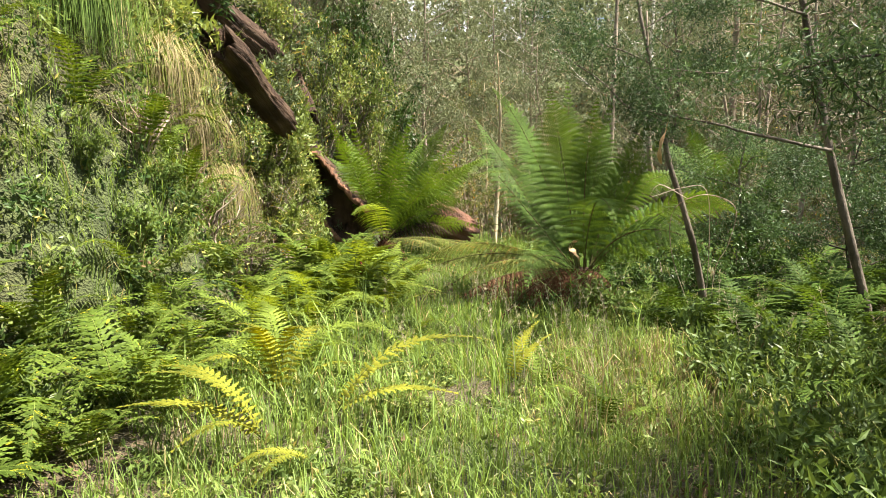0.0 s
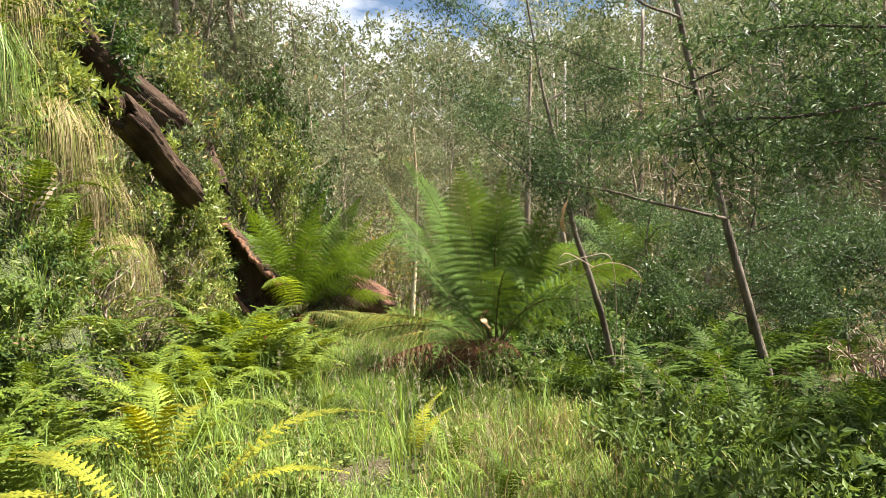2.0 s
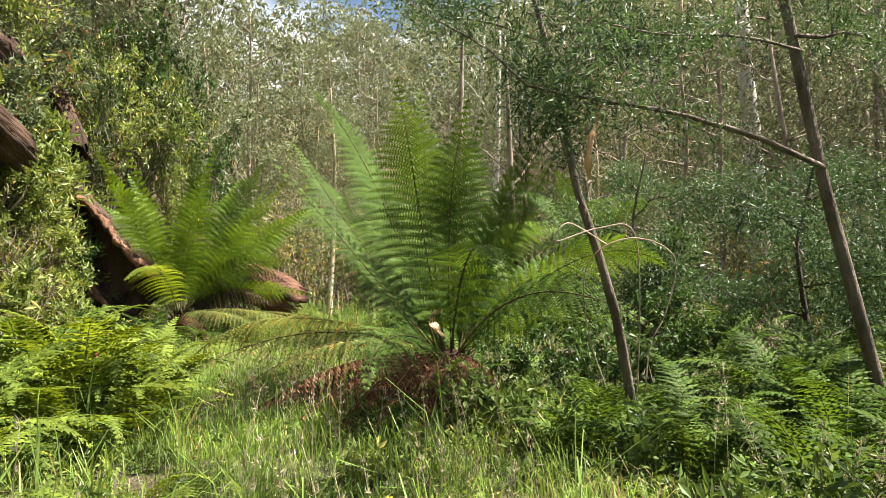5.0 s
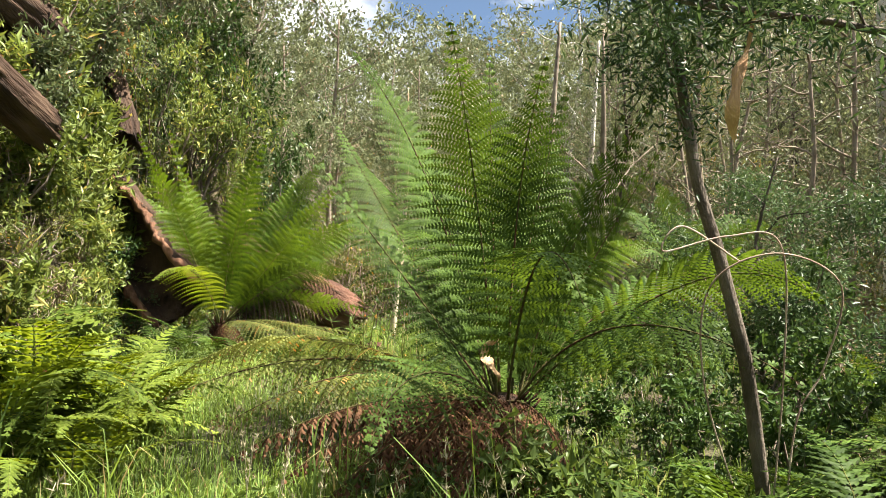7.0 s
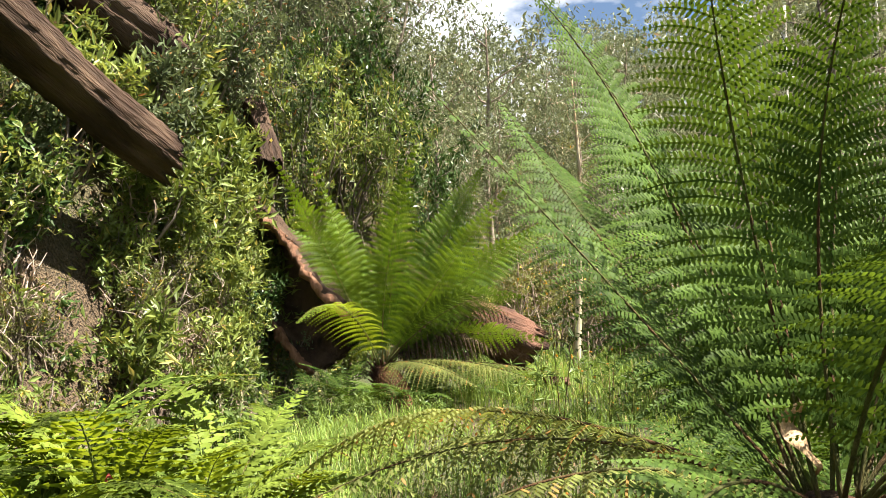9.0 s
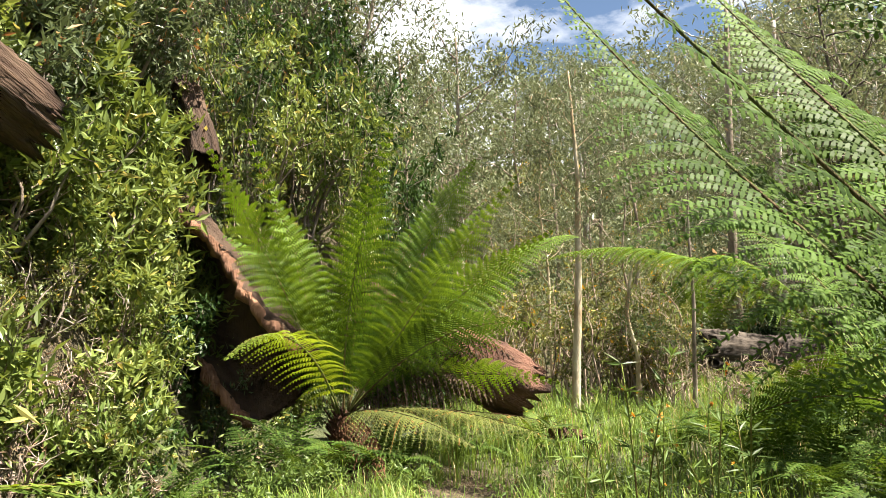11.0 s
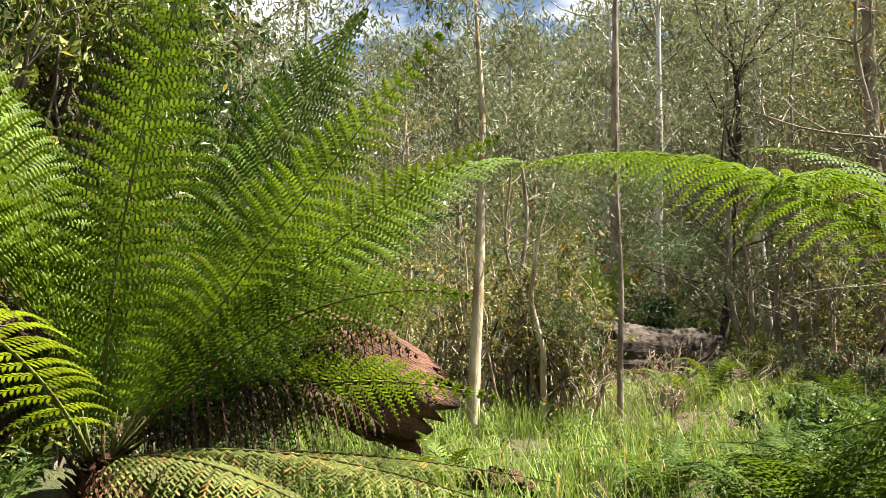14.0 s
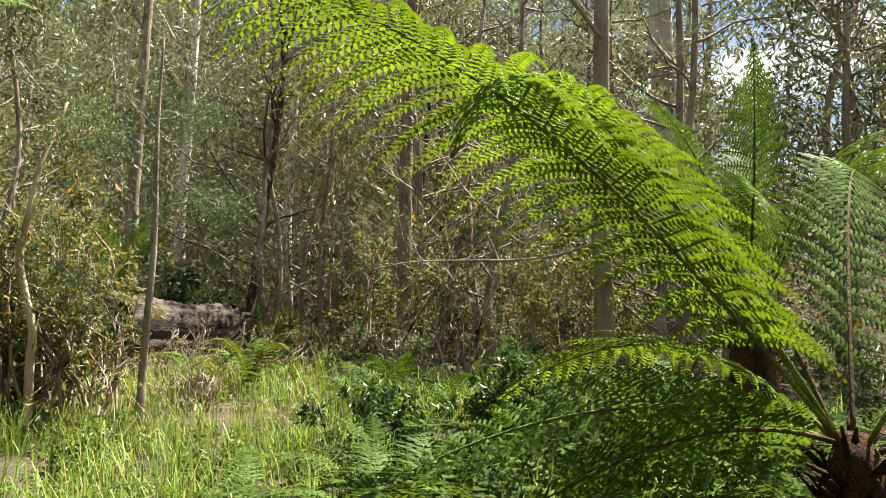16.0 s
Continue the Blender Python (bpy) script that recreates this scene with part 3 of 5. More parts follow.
def path_free(x, y):
    """Off the line that is walked."""
    line_x = np.interp(y, [-1, 1.2, 4, 5, 7, 8.2, 9.8, 11, 12.6, 14.4, 16], [0.1, 0.15, 0.5, 0.95, 0.8, 0.5, 0.12, 0.0, -0.15, 0.3, 1.5])
    return abs(x - line_x)


def scatter_ferns():
    r = np.random.default_rng(21)
    beds = [  # x from, to; y from, to; how many; size; kind
        (-4.9, -2.3, 4.2, 9.5, 26, 1.0, "green"), (-3.6, -2.0, 2.6, 4.6, 7, 0.8, "green"), (-3.4, -1.9, 8.5, 12.0, 12, 0.9, "green"), (-6.0, -3.3, 6.0, 11, 12, 0.95, "deep"),
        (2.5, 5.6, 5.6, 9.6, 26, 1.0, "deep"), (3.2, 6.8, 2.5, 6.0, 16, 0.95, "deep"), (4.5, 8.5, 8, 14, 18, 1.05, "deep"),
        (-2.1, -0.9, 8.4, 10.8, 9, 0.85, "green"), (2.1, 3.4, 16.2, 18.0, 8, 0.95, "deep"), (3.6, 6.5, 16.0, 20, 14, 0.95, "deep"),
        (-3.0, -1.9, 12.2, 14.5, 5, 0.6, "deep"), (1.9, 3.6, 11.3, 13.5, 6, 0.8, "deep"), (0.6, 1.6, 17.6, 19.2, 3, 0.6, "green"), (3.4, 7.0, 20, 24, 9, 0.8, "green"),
    ]
    for x0, x1, y0, y1, n, size, kind in beds:
        for k in range(n):
            x, y = r.uniform(x0, x1), r.uniform(y0, y1)
            if path_free(x, y) < 1.25 * size:
                continue
            label = {"green": "leafy green fern growing at the foot of the bank", "deep": "fern coloured deep green for the shade it grows in"}[kind]
            ground_fern(x, y, size * r.uniform(0.75, 1.2), kind, int(r.integers(5, 8)), int(r.integers(1e6)), label)
    for x, y, size, kind, n in ((-1.38, 6.2, 0.9, "lime", 8), (-1.25, 5.6, 0.75, "yellow", 6), (1.15, 5.2, 0.6, "green", 5), (-0.35, 7.6, 0.65, "lime", 6), (0.85, 6.3, 0.6, "green", 5), (-2.0, 5.2, 0.8, "green", 7), (-2.3, 6.6, 0.9, "green", 7), (-1.15, 9.5, 1.2, "lime", 8), (-1.4, 10.2, 1.25, "lime", 8), (-0.8, 10.5, 0.8, "lime", 7), (-1.7, 9.3, 1.2, "lime", 8), (-0.8, 9.9, 0.9, "lime", 7), (-1.75, 10.9, 1.1, "green", 8), (-1.2, 11.3, 0.6, "lime", 7), (-1.5, 8.3, 1.0, "lime", 7), (-1.3, 10.45, 1.5, "lime", 9), (-0.95, 10.75, 1.3, "lime", 8), (-1.75, 10.3, 1.5, "green", 9), (-0.75, 11.0, 1.1, "lime", 8), (-1.5, 10.8, 1.3, "lime", 8), (-2.1, 9.9, 1.3, "green", 8), (-1.9, 7.6, 0.9, "lime", 8)):
        ground_fern(x, y, size, kind, n, int(x * 100 + y * 1000), "yellow-green fern standing in sunlit grass")
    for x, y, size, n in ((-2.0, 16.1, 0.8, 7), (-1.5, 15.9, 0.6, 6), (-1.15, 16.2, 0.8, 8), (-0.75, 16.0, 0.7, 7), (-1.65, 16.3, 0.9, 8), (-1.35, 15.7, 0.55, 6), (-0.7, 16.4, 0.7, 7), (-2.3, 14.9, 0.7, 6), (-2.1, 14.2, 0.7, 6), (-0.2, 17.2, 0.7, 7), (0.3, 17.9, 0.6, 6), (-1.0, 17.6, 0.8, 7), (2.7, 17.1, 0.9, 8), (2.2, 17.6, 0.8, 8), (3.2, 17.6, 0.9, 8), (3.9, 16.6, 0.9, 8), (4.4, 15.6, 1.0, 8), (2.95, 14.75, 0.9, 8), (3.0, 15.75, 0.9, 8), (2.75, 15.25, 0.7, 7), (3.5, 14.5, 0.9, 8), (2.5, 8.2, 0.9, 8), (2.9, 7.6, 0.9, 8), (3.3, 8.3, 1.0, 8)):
        ground_fern(x, y, size, "deep", n, int(abs(x) * 170 + y * 1000), "fern coloured deep green for the shade of larger ferns")
    for x, y, fronds in ((-0.72, 4.9, ((16, -6, 1.25), (2, 6, 1.05), (48, -10, 0.7))), (-1.1, 4.45, ((176, 4, 1.2), (160, -8, 1.0), (190, -16, 0.9), (235, 6, 0.7))), (-0.75, 4.1, ((205, 16, 0.5), (170, 18, 0.45), (235, 18, 0.45))), (0.55, 5.9, ((60, -30, 0.7), (35, -25, 0.7)))):
        root = tagged(new("ground_fern"), "low yellow fern with spreading fronds in grass", "fern", "ground ferns beside the track")
        root.matrix_basis = pose(x, y, float(height(x, y)) + 0.16)
        for turn, dip, size in fronds:
            part("frond", FERN_SETS["yellow"][abs(turn) % 3], root, pose(0, 0, 0, 0, 0, turn) @ pose(0, 0, 0, 0, dip, 0) @ Matrix.Diagonal((size, size, size * 0.5, 1)))


scatter_ferns()


# ---- logs ----
def log_mesh(name, a, b, r0, r1, mat, seed, bend=0.03, sides=48, ragged=0.12):
    """A fallen trunk with furrowed sides and a torn end."""
    r = np.random.default_rng(seed)
    n = 44
    pts = wobble(np.linspace((0, 0, 0), (0, 0, np.linalg.norm(b - a)), n), bend, seed)
    t = unit(np.gradient(pts, axis=0))
    s = unit(np.cross(t, (0.0, 1.0, 0.0)))
    w = np.cross(s, t)
    ang = np.linspace(0, 2 * np.pi, sides, endpoint=False)
    furrow = 1 + 0.07 * np.sin(ang * 5 + r.uniform(0, 6)) + 0.04 * np.sin(ang * 9 + 1) + 0.03 * np.sin(ang * 16 + 2) + r.normal(0, 0.03, sides)
    rad = np.linspace(r0, r1, n)[:, None] * furrow[None] * (1 + 0.05 * np.sin(np.linspace(0, 9, n))[:, None] + r.normal(0, 0.02, (n, sides)))
    v = pts[:, None] + (s[:, None] * np.cos(ang)[None, :, None] + w[:, None] * np.sin(ang)[None, :, None]) * rad[..., None]
    v[-1] += t[-1] * r.normal(0, ragged, (sides, 1))
    v[0] += t[0] * r.normal(0, ragged, (sides, 1))
    g = Build()
    i, j = np.meshgrid(np.arange(n - 1), np.arange(sides), indexing="ij")
    q = np.stack([i * sides + j, i * sides + (j + 1) % sides, (i + 1) * sides + (j + 1) % sides, (i + 1) * sides + j], -1).reshape(-1, 4)
    f = np.concatenate([q[:, [0, 1, 2]], q[:, [0, 2, 3]]])
    inner = np.stack([pts[-1] - t[-1] * 0.25, pts[0] + t[0] * 0.25])
    vv = np.concatenate([v.reshape(-1, 3), inner])
    c, d = n * sides, n * sides + 1
    k = np.arange(sides)
    f = np.concatenate([f, np.stack([(n - 1) * sides + k, (n - 1) * sides + (k + 1) % sides, 0 * k + c], 1), np.stack([(k + 1) % sides, k, 0 * k + d], 1)])
    return g.add(vv, f, 0, True).mesh(name, [mat])


def fallen_log(a, b, r0, r1, mat, seed, label, splinter=None):
    root = tagged(new("fallen_log"), label, "log", "fallen logs on the bank")
    way = Vector(b) - Vector(a)
    part("trunk", log_mesh("trunk", np.array(a, float), np.array(b, float), r0, r1, mat, seed), root, Matrix.Translation(a) @ way.to_track_quat("Z", "Y").to_matrix().to_4x4())
    if splinter:
        for k, (p, q, w) in enumerate(splinter):
            part("splinter", slab_mesh(np.array(p, float), np.array(q, float), w, seed + k, WOOD_LIT if mat is BARK_LOG else BARK_RED), root)
    return root


def slab_mesh(p, q, w, seed, mat):
    """A torn strip of wood, thick in the middle and ragged at its ends."""
    r = np.random.default_rng(seed)
    n = 26
    pts = wobble(np.linspace(p, q, n), 0.03, seed)
    t = unit(q - p)
    s = unit(np.cross(t, UP))
    u = np.linspace(0, 1, n)
    half = w * (0.35 + 0.65 * np.sin(np.pi * (0.15 + 0.75 * u))) * (1 + r.normal(0, 0.12, n))
    top, up = pts + UP * 0.02, np.cross(s, t)
    rows = np.stack([pts - s * half[:, None], top - s * half[:, None] * 0.5 + up * 0.03, top + s * half[:, None] * 0.45 + up * 0.035, pts + s * half[:, None], pts + s * half[:, None] * 0.5 - up * 0.03, pts - s * half[:, None] * 0.5 - up * 0.03], 1)
    rows += r.normal(0, 0.09, rows.shape) * w
    i, j = np.meshgrid(np.arange(n - 1), np.arange(6), indexing="ij")
    a = np.stack([i * 6 + j, i * 6 + (j + 1) % 6, (i + 1) * 6 + (j + 1) % 6, (i + 1) * 6 + j], -1).reshape(-1, 4)
    f = np.concatenate([a[:, [0, 1, 2]], a[:, [0, 2, 3]], [[0, 2, 1], [0, 3, 2], [0, 5, 3], [5, 4, 3]], np.array([[0, 1, 2], [0, 2, 3], [0, 3, 5], [5, 3, 4]]) + (n - 1) * 6])
    return Build().add(rows, f, 0, False).mesh("splinter", [mat])


def hollow_log(a, b, r0, r1, cover, seed):
    """An old leaning log, rotted out: a thick shell that lies open on its lower side, with torn rims coloured pale as
    sunlit edges.
    """
    r = np.random.default_rng(seed)
    a, b = np.array(a, float), np.array(b, float)
    way = unit(b - a)
    e1 = unit(np.array(cover) - way * np.dot(cover, way))
    e2 = np.cross(way, e1)
    n, k = 40, 30
    u = np.linspace(0, 1, n)
    half = 1.8 + 0.12 * np.sin(u * 11) + r.normal(0, 0.06, n)
    ang = np.linspace(-1, 1, k)[None] * half[:, None]
    furrow = 1 + 0.05 * np.sin(np.linspace(0, 40, k)) + r.normal(0, 0.025, k)
    root = tagged(new("hollow_log"), "thick rotted hollow log with a torn rim coloured pale as sunlit", "log", "fallen logs on the bank")
    line = a + (b - a) * u[:, None]
    rad = (r0 + (r1 - r0) * u)[:, None]
    ring = e1 * np.cos(ang)[..., None] + e2 * np.sin(ang)[..., None]
    outer = line[:, None] + ring * (rad * furrow * (1 + r.normal(0, 0.015, (n, k))))[..., None]
    inner = line[:, None] + ring * (rad * (0.84 + r.normal(0, 0.015, (n, k))))[..., None]
    i, j = np.meshgrid(np.arange(n - 1), np.arange(k - 1), indexing="ij")
    q = np.stack([i * k + j, i * k + j + 1, (i + 1) * k + j + 1, (i + 1) * k + j], -1).reshape(-1, 4)
    f = np.concatenate([q[:, [0, 1, 2]], q[:, [0, 2, 3]]])
    part("bark", Build().add(outer, f, 0, True).mesh("bark", [BARK_LOG]), root)
    part("heartwood", Build().add(inner, f[:, ::-1], 0, True).mesh("heartwood", [BARK_LOG]), root)
    # The rims' paler wood stands in for sun along the edge.
    for side in (0, -1):
        edge = (outer[:, side] + inner[:, side]) / 2 + r.normal(0, 0.012, (n, 3))
        part("rim", Build().tube(edge, rad[:, 0] * 0.115 * (1 + r.normal(0, 0.18, n)), 7, 0, 0.14).mesh("rim", [WOOD_LIT]), root)
    return root


fallen_log((-3.35, 11.2, 3.75), (-3.0, 14.2, 2.80), 0.25, 0.23, BARK_LOG, 1, "long dark brown log leaning down the bank")
hollow_log((-3.6, 17.5, 2.55), (-1.95, 16.6, 0.72), 0.48, 0.54, (0.47, 0.88, -0.01), 2)
fallen_log((-3.8, 18.5, 4.5), (-3.2, 17.8, 3.3), 0.17, 0.2, BARK_LOG, 6, "red-brown broken log end above the hollow log")
fallen_log((-5.2, 13.2, 6.0), (-3.5, 15.25, 4.25), 0.34, 0.30, BARK_LOG, 3, "rough barked log high on the bank")
fallen_log((-1.4, 18.2, 1.45), (0.6, 18.8, 0.48), 0.40, 0.36, BARK_RED, 4, "broken dark log behind the fern with a torn end",
           [((0.85, 17.6, 0.12), (1.35, 17.75, -0.04), 0.2)])
fallen_log((4.6, 25.2, 0.7), (7.0, 25.9, 0.6), 0.45, 0.40, BARK_DARK, 5, "old dark log lying among undergrowth")


# ---- shrubs ----
def shrub_parts(w, h, stems, leaf, leaves_n, length, width, seed, mats, upright=0.5, droop=0.0, tuft=7):
    """Stems that fork into twigs, and the leaves along them in tufts. Returns the two meshes."""
    r = np.random.default_rng(seed)
    wood, leafy = Build(), Build()
    ends = []
    for k in range(stems):
        a = r.uniform(0, 2 * np.pi)
        rad = w * np.sqrt(r.uniform(0, 1))
        tip = np.array((np.cos(a) * rad, np.sin(a) * rad, h * r.uniform(0.55, 1.0) * (1 - 0.35 * (rad / w) ** 2)))
        foot = np.array((np.cos(a) * rad * 0.25, np.sin(a) * rad * 0.25, -0.05))
        line = wobble(bezier(foot, foot * 0.5 + tip * (0.35, 0.35, 0.6), tip, 9), 0.05 * h, seed * 31 + k)
        wood.tube(line, np.linspace(0.012 + 0.006 * h, 0.003, 9), 3, 0, cap=False)
        ends += [(line[i], 0.35 + 0.65 * i / 8) for i in range(3, 9)]
        for b in range(3):
            i = r.integers(3, 8)
            q = line[i] + unit(r.normal(0, 1, 3) + (0, 0, upright)) * h * r.uniform(0.12, 0.26)
            wood.tube(np.stack([line[i], (line[i] + q) / 2 + r.normal(0, 0.02, 3), q]), [0.006, 0.005, 0.002], 3, 0, cap=False)
            ends += [(q, 1.0), ((line[i] + q) / 2, 0.8)]
    pts = np.array([e[0] for e in ends])
    wt = np.array([e[1] for e in ends])
    pick = r.choice(len(pts), max(1, leaves_n // tuft), p=wt / wt.sum())
    c = pts[pick] + r.normal(0, 0.06 * max(w, 0.6), (len(pick), 3))
    axis = unit(r.normal(0, 0.7, c.shape) + np.array((0, 0, upright)))
    p = np.repeat(c, tuft, 0) + r.normal(0, length * 0.35, (len(c) * tuft, 3))
    d = unit(np.repeat(axis, tuft, 0) * 0.55 + unit(r.normal(0, 1, p.shape)) - UP * droop)
    n = unit(r.normal(0, 0.8, p.shape) + np.array((0, 0, 1.0)))
    p[:, 2] = np.maximum(p[:, 2], 0.02)
    leafy.leaves(p, d, n, length * r.uniform(0.6, 1.25, len(p)), width * r.uniform(0.7, 1.2, len(p)), 0)
    return wood.mesh("stems", [mats[1]]), leafy.mesh("leaves", [mats[0]])


SHRUBS = {
    "light": [shrub_parts(0.75, 1.2, 9, 0, 1300, 0.17, 0.042, 200 + k, (LEAF_LIGHT, TWIG), 1.1, 0.0, 10) for k in range(2)],
    "grey": [shrub_parts(0.8, 1.3, 8, 0, 1500, 0.10, 0.032, 210 + k, (LEAF_GREY, TWIG), 0.3) for k in range(2)],
    "dark": [shrub_parts(0.8, 1.3, 7, 0, 1300, 0.11, 0.05, 220 + k, (LEAF_DARK, TWIG), 0.2, 0.2) for k in range(2)],
    "olive": [shrub_parts(0.55, 2.7, 12, 0, 1200, 0.085, 0.034, 230 + k, (LEAF_OLIVE, TWIG_PALE), 0.7) for k in range(2)],
    "weed": [shrub_parts(0.38, 0.55, 6, 0, 480, 0.085, 0.032, 240 + k, (LEAF_WEED, STALK_GREEN), 0.6) for k in range(2)],
    "twiggy": [shrub_parts(0.55, 0.85, 20, 0, 200, 0.06, 0.012, 250 + k, (LEAF_BROWN, TWIG_PALE), 0.2) for k in range(2)],
    "heath": [shrub_parts(0.5, 0.95, 12, 0, 1300, 0.04, 0.013, 260 + k, (LEAF_OLIVE, TWIG), 0.8) for k in range(1)],
}
SHRUBS["low"] = [shrub_parts(0.22, 0.26, 5, 0, 220, 0.06, 0.022, 280 + k, (LEAF_WEED if k else LEAF_LIGHT, STALK_GREEN), 0.5) for k in range(2)]
SHRUBS["bush"] = [shrub_parts(1.15, 2.9, 14, 0, 3600, 0.115, 0.038, 270 + k, (LEAF_GREY if k else LEAF_LIGHT, TWIG), 0.4) for k in range(2)]
SHRUBS["thick"] = [shrub_parts(1.1, 2.9, 13, 0, 3200, 0.12, 0.045, 275, (LEAF_DARK, TWIG), 0.2, 0.2)]
SHRUB_TEXT = {
    "bush": ("tall_bush", "tall bush of pale grey-green leaves on the bank"), "thick": ("tall_bush", "tall dark leafy bush on the bank"),
    "light": ("shrub", "leafy shrub with pale yellow-green leaves on the bank"), "grey": ("shrub", "grey-green bushy shrub with small leaves on the bank"),
    "dark": ("shrub", "dark green leafy shrub growing in shade"), "olive": ("tall_shrub", "tall thin-stemmed shrub with olive and yellow leaves"),
    "low": ("weed", "small leafy herb growing in the grass"), "weed": ("weed", "low green leafy weed among the grass"), "twiggy": ("dead_bush", "tangle of dry pale twigs on the bank"),
    "heath": ("heath_bush", "upright bush with tiny yellowish leaves"),
}


def shrub(kind, x, y, scale=1.0, sink=0.0, tall=1.0, seed=None):
    r = np.random.default_rng(int(abs(x * 917 + y * 331) * 10) if seed is None else seed)
    name, label = SHRUB_TEXT[kind]
    stems, leaves = SHRUBS[kind][r.integers(len(SHRUBS[kind]))]
    root = tagged(new(name), label, "shrub" if kind not in ("weed", "low") else "weed", name.replace("_", " ") + " growth")
    turn = r.uniform(0, 360)
    root.matrix_basis = pose(x, y, float(height(x, y)) - sink, r.uniform(-6, 6), r.uniform(-6, 6), turn) @ Matrix.Diagonal((scale, scale, scale * tall, 1))
    tagged(part("stem", stems, root), kind="stuff")
    tagged(part("foliage", leaves, root), kind="stuff")
    return root


def plant_shrubs():
    r = np.random.default_rng(33)
    # the bank, thick with bushes
    rows = [("light", -3.35, 17.3, 0.9), ("light", -3.6, 18.1, 1.0), ("light", -3.05, 13.7, 1.0), ("light", -2.75, 14.5, 0.75), ("light", -3.5, 14.6, 1.05), ("light", -3.9, 16.2, 1.0), ("light", -3.4, 15.9, 0.9), ("light", -3.3, 17.6, 0.8),
            ("twiggy", -2.95, 13.9, 0.9), ("twiggy", -3.0, 14.9, 0.9), ("twiggy", -3.5, 12.6, 1.0), ("twiggy", -4.4, 10.8, 1.2), ("twiggy", -4.9, 9.2, 1.3), 
            ("heath", -2.75, 11.6, 0.8), ("heath", -2.5, 12.4, 0.8), ("heath", -2.9, 10.7, 0.9), ("heath", -2.3, 13.1, 0.7), ("heath", -3.6, 9.9, 0.9)]
    rows += [("bush", -4.0, 15.7, 1.0), ("bush", -4.4, 17.4, 1.05), ("bush", -3.7, 18.6, 1.0), ("bush", -4.9, 19.8, 1.1), ("bush", -3.7, 20.6, 0.9), ("thick", -4.9, 16.4, 1.1), ("thick", -3.4, 19.6, 0.8), ("thick", -5.4, 18.4, 1.1), ("thick", -5.2, 14.2, 1.1), ("bush", -5.6, 12.6, 1.0), ("thick", -5.9, 10.6, 1.1), ("thick", -6.0, 8.4, 1.0), ("bush", -5.6, 15.6, 1.1),
             ("light", -3.75, 10.0, 1.0), ("twiggy", -4.1, 10.6, 1.2), ("light", -3.6, 10.9, 0.9), ("light", -4.5, 10.2, 1.2), ("twiggy", -3.5, 10.4, 1.0), ("grey", -2.75, 16.9, 0.7), ("light", -2.95, 15.6, 0.7), ("light", -3.2, 16.4, 0.8), ("dark", -2.7, 15.2, 0.55), ("weed", -1.9, 14.9, 0.9), ("weed", -2.2, 13.7, 1.0),
             # Dark shrubs at x 2.9 to 4.9, y 9 to 12 stand in for shade.
             ("twiggy", -3.0, 14.6, 0.9), ("twiggy", -2.85, 15.2, 0.8), ("twiggy", -3.1, 15.6, 0.9), ("light", -3.3, 15.1, 0.8), ("heath", -2.7, 14.6, 0.7), ("light", -3.3, 14.2, 0.7), ("bush", -3.6, 12.3, 0.7), ("bush", -4.2, 9.9, 0.7), ("weed", -1.2, 15.6, 0.8), ("weed", -0.6, 15.7, 0.8), ("weed", -1.7, 15.4, 0.9), ("weed", 1.2, 9.1, 0.8), ("weed", 1.75, 9.2, 0.9), ("weed", 2.3, 9.5, 1.0), ("dark", 3.3, 10.3, 0.6), ("dark", 3.9, 9.9, 0.7), ("dark", 3.6, 11.3, 0.7), ("dark", 4.6, 10.6, 0.8), ("dark", 2.9, 11.8, 0.6), ("dark", 2.9, 9.3, 0.45), ("thick", 4.9, 11.8, 0.7), ("bush", -1.9, 20.6, 1.0), ("thick", -1.35, 21.6, 1.0), ("bush", -2.7, 20.1, 1.0), ("thick", -2.4, 21.6, 1.15), ("thick", -1.0, 22.8, 0.9), ("bush", -3.2, 19.3, 1.0), ("bush", -3.2, 22.4, 1.2), ("thick", -2.0, 23.4, 1.2), ("dark", -0.9, 20.4, 0.9), ("grey", -1.6, 19.9, 0.9), ("light", -2.3, 19.2, 0.9), ("light", -2.9, 18.5, 0.9),
             ("light", -2.6, 14.3, 0.6), ("twiggy", -2.6, 14.9, 0.7), ("weed", 1.95, 3.5, 1.2), ("weed", 2.3, 3.1, 1.3), ("weed", 2.4, 4.0, 1.2), ("weed", 2.0, 4.6, 1.0), ("dark", 5.0, 17.9, 0.8), ("dark", 3.9, 18.6, 0.6)]
    for kind, x, y, s in rows:
        shrub(kind, x, y, s, 0.05, 1.35 if y > 18.4 and kind in ("bush", "thick") else 1.0)
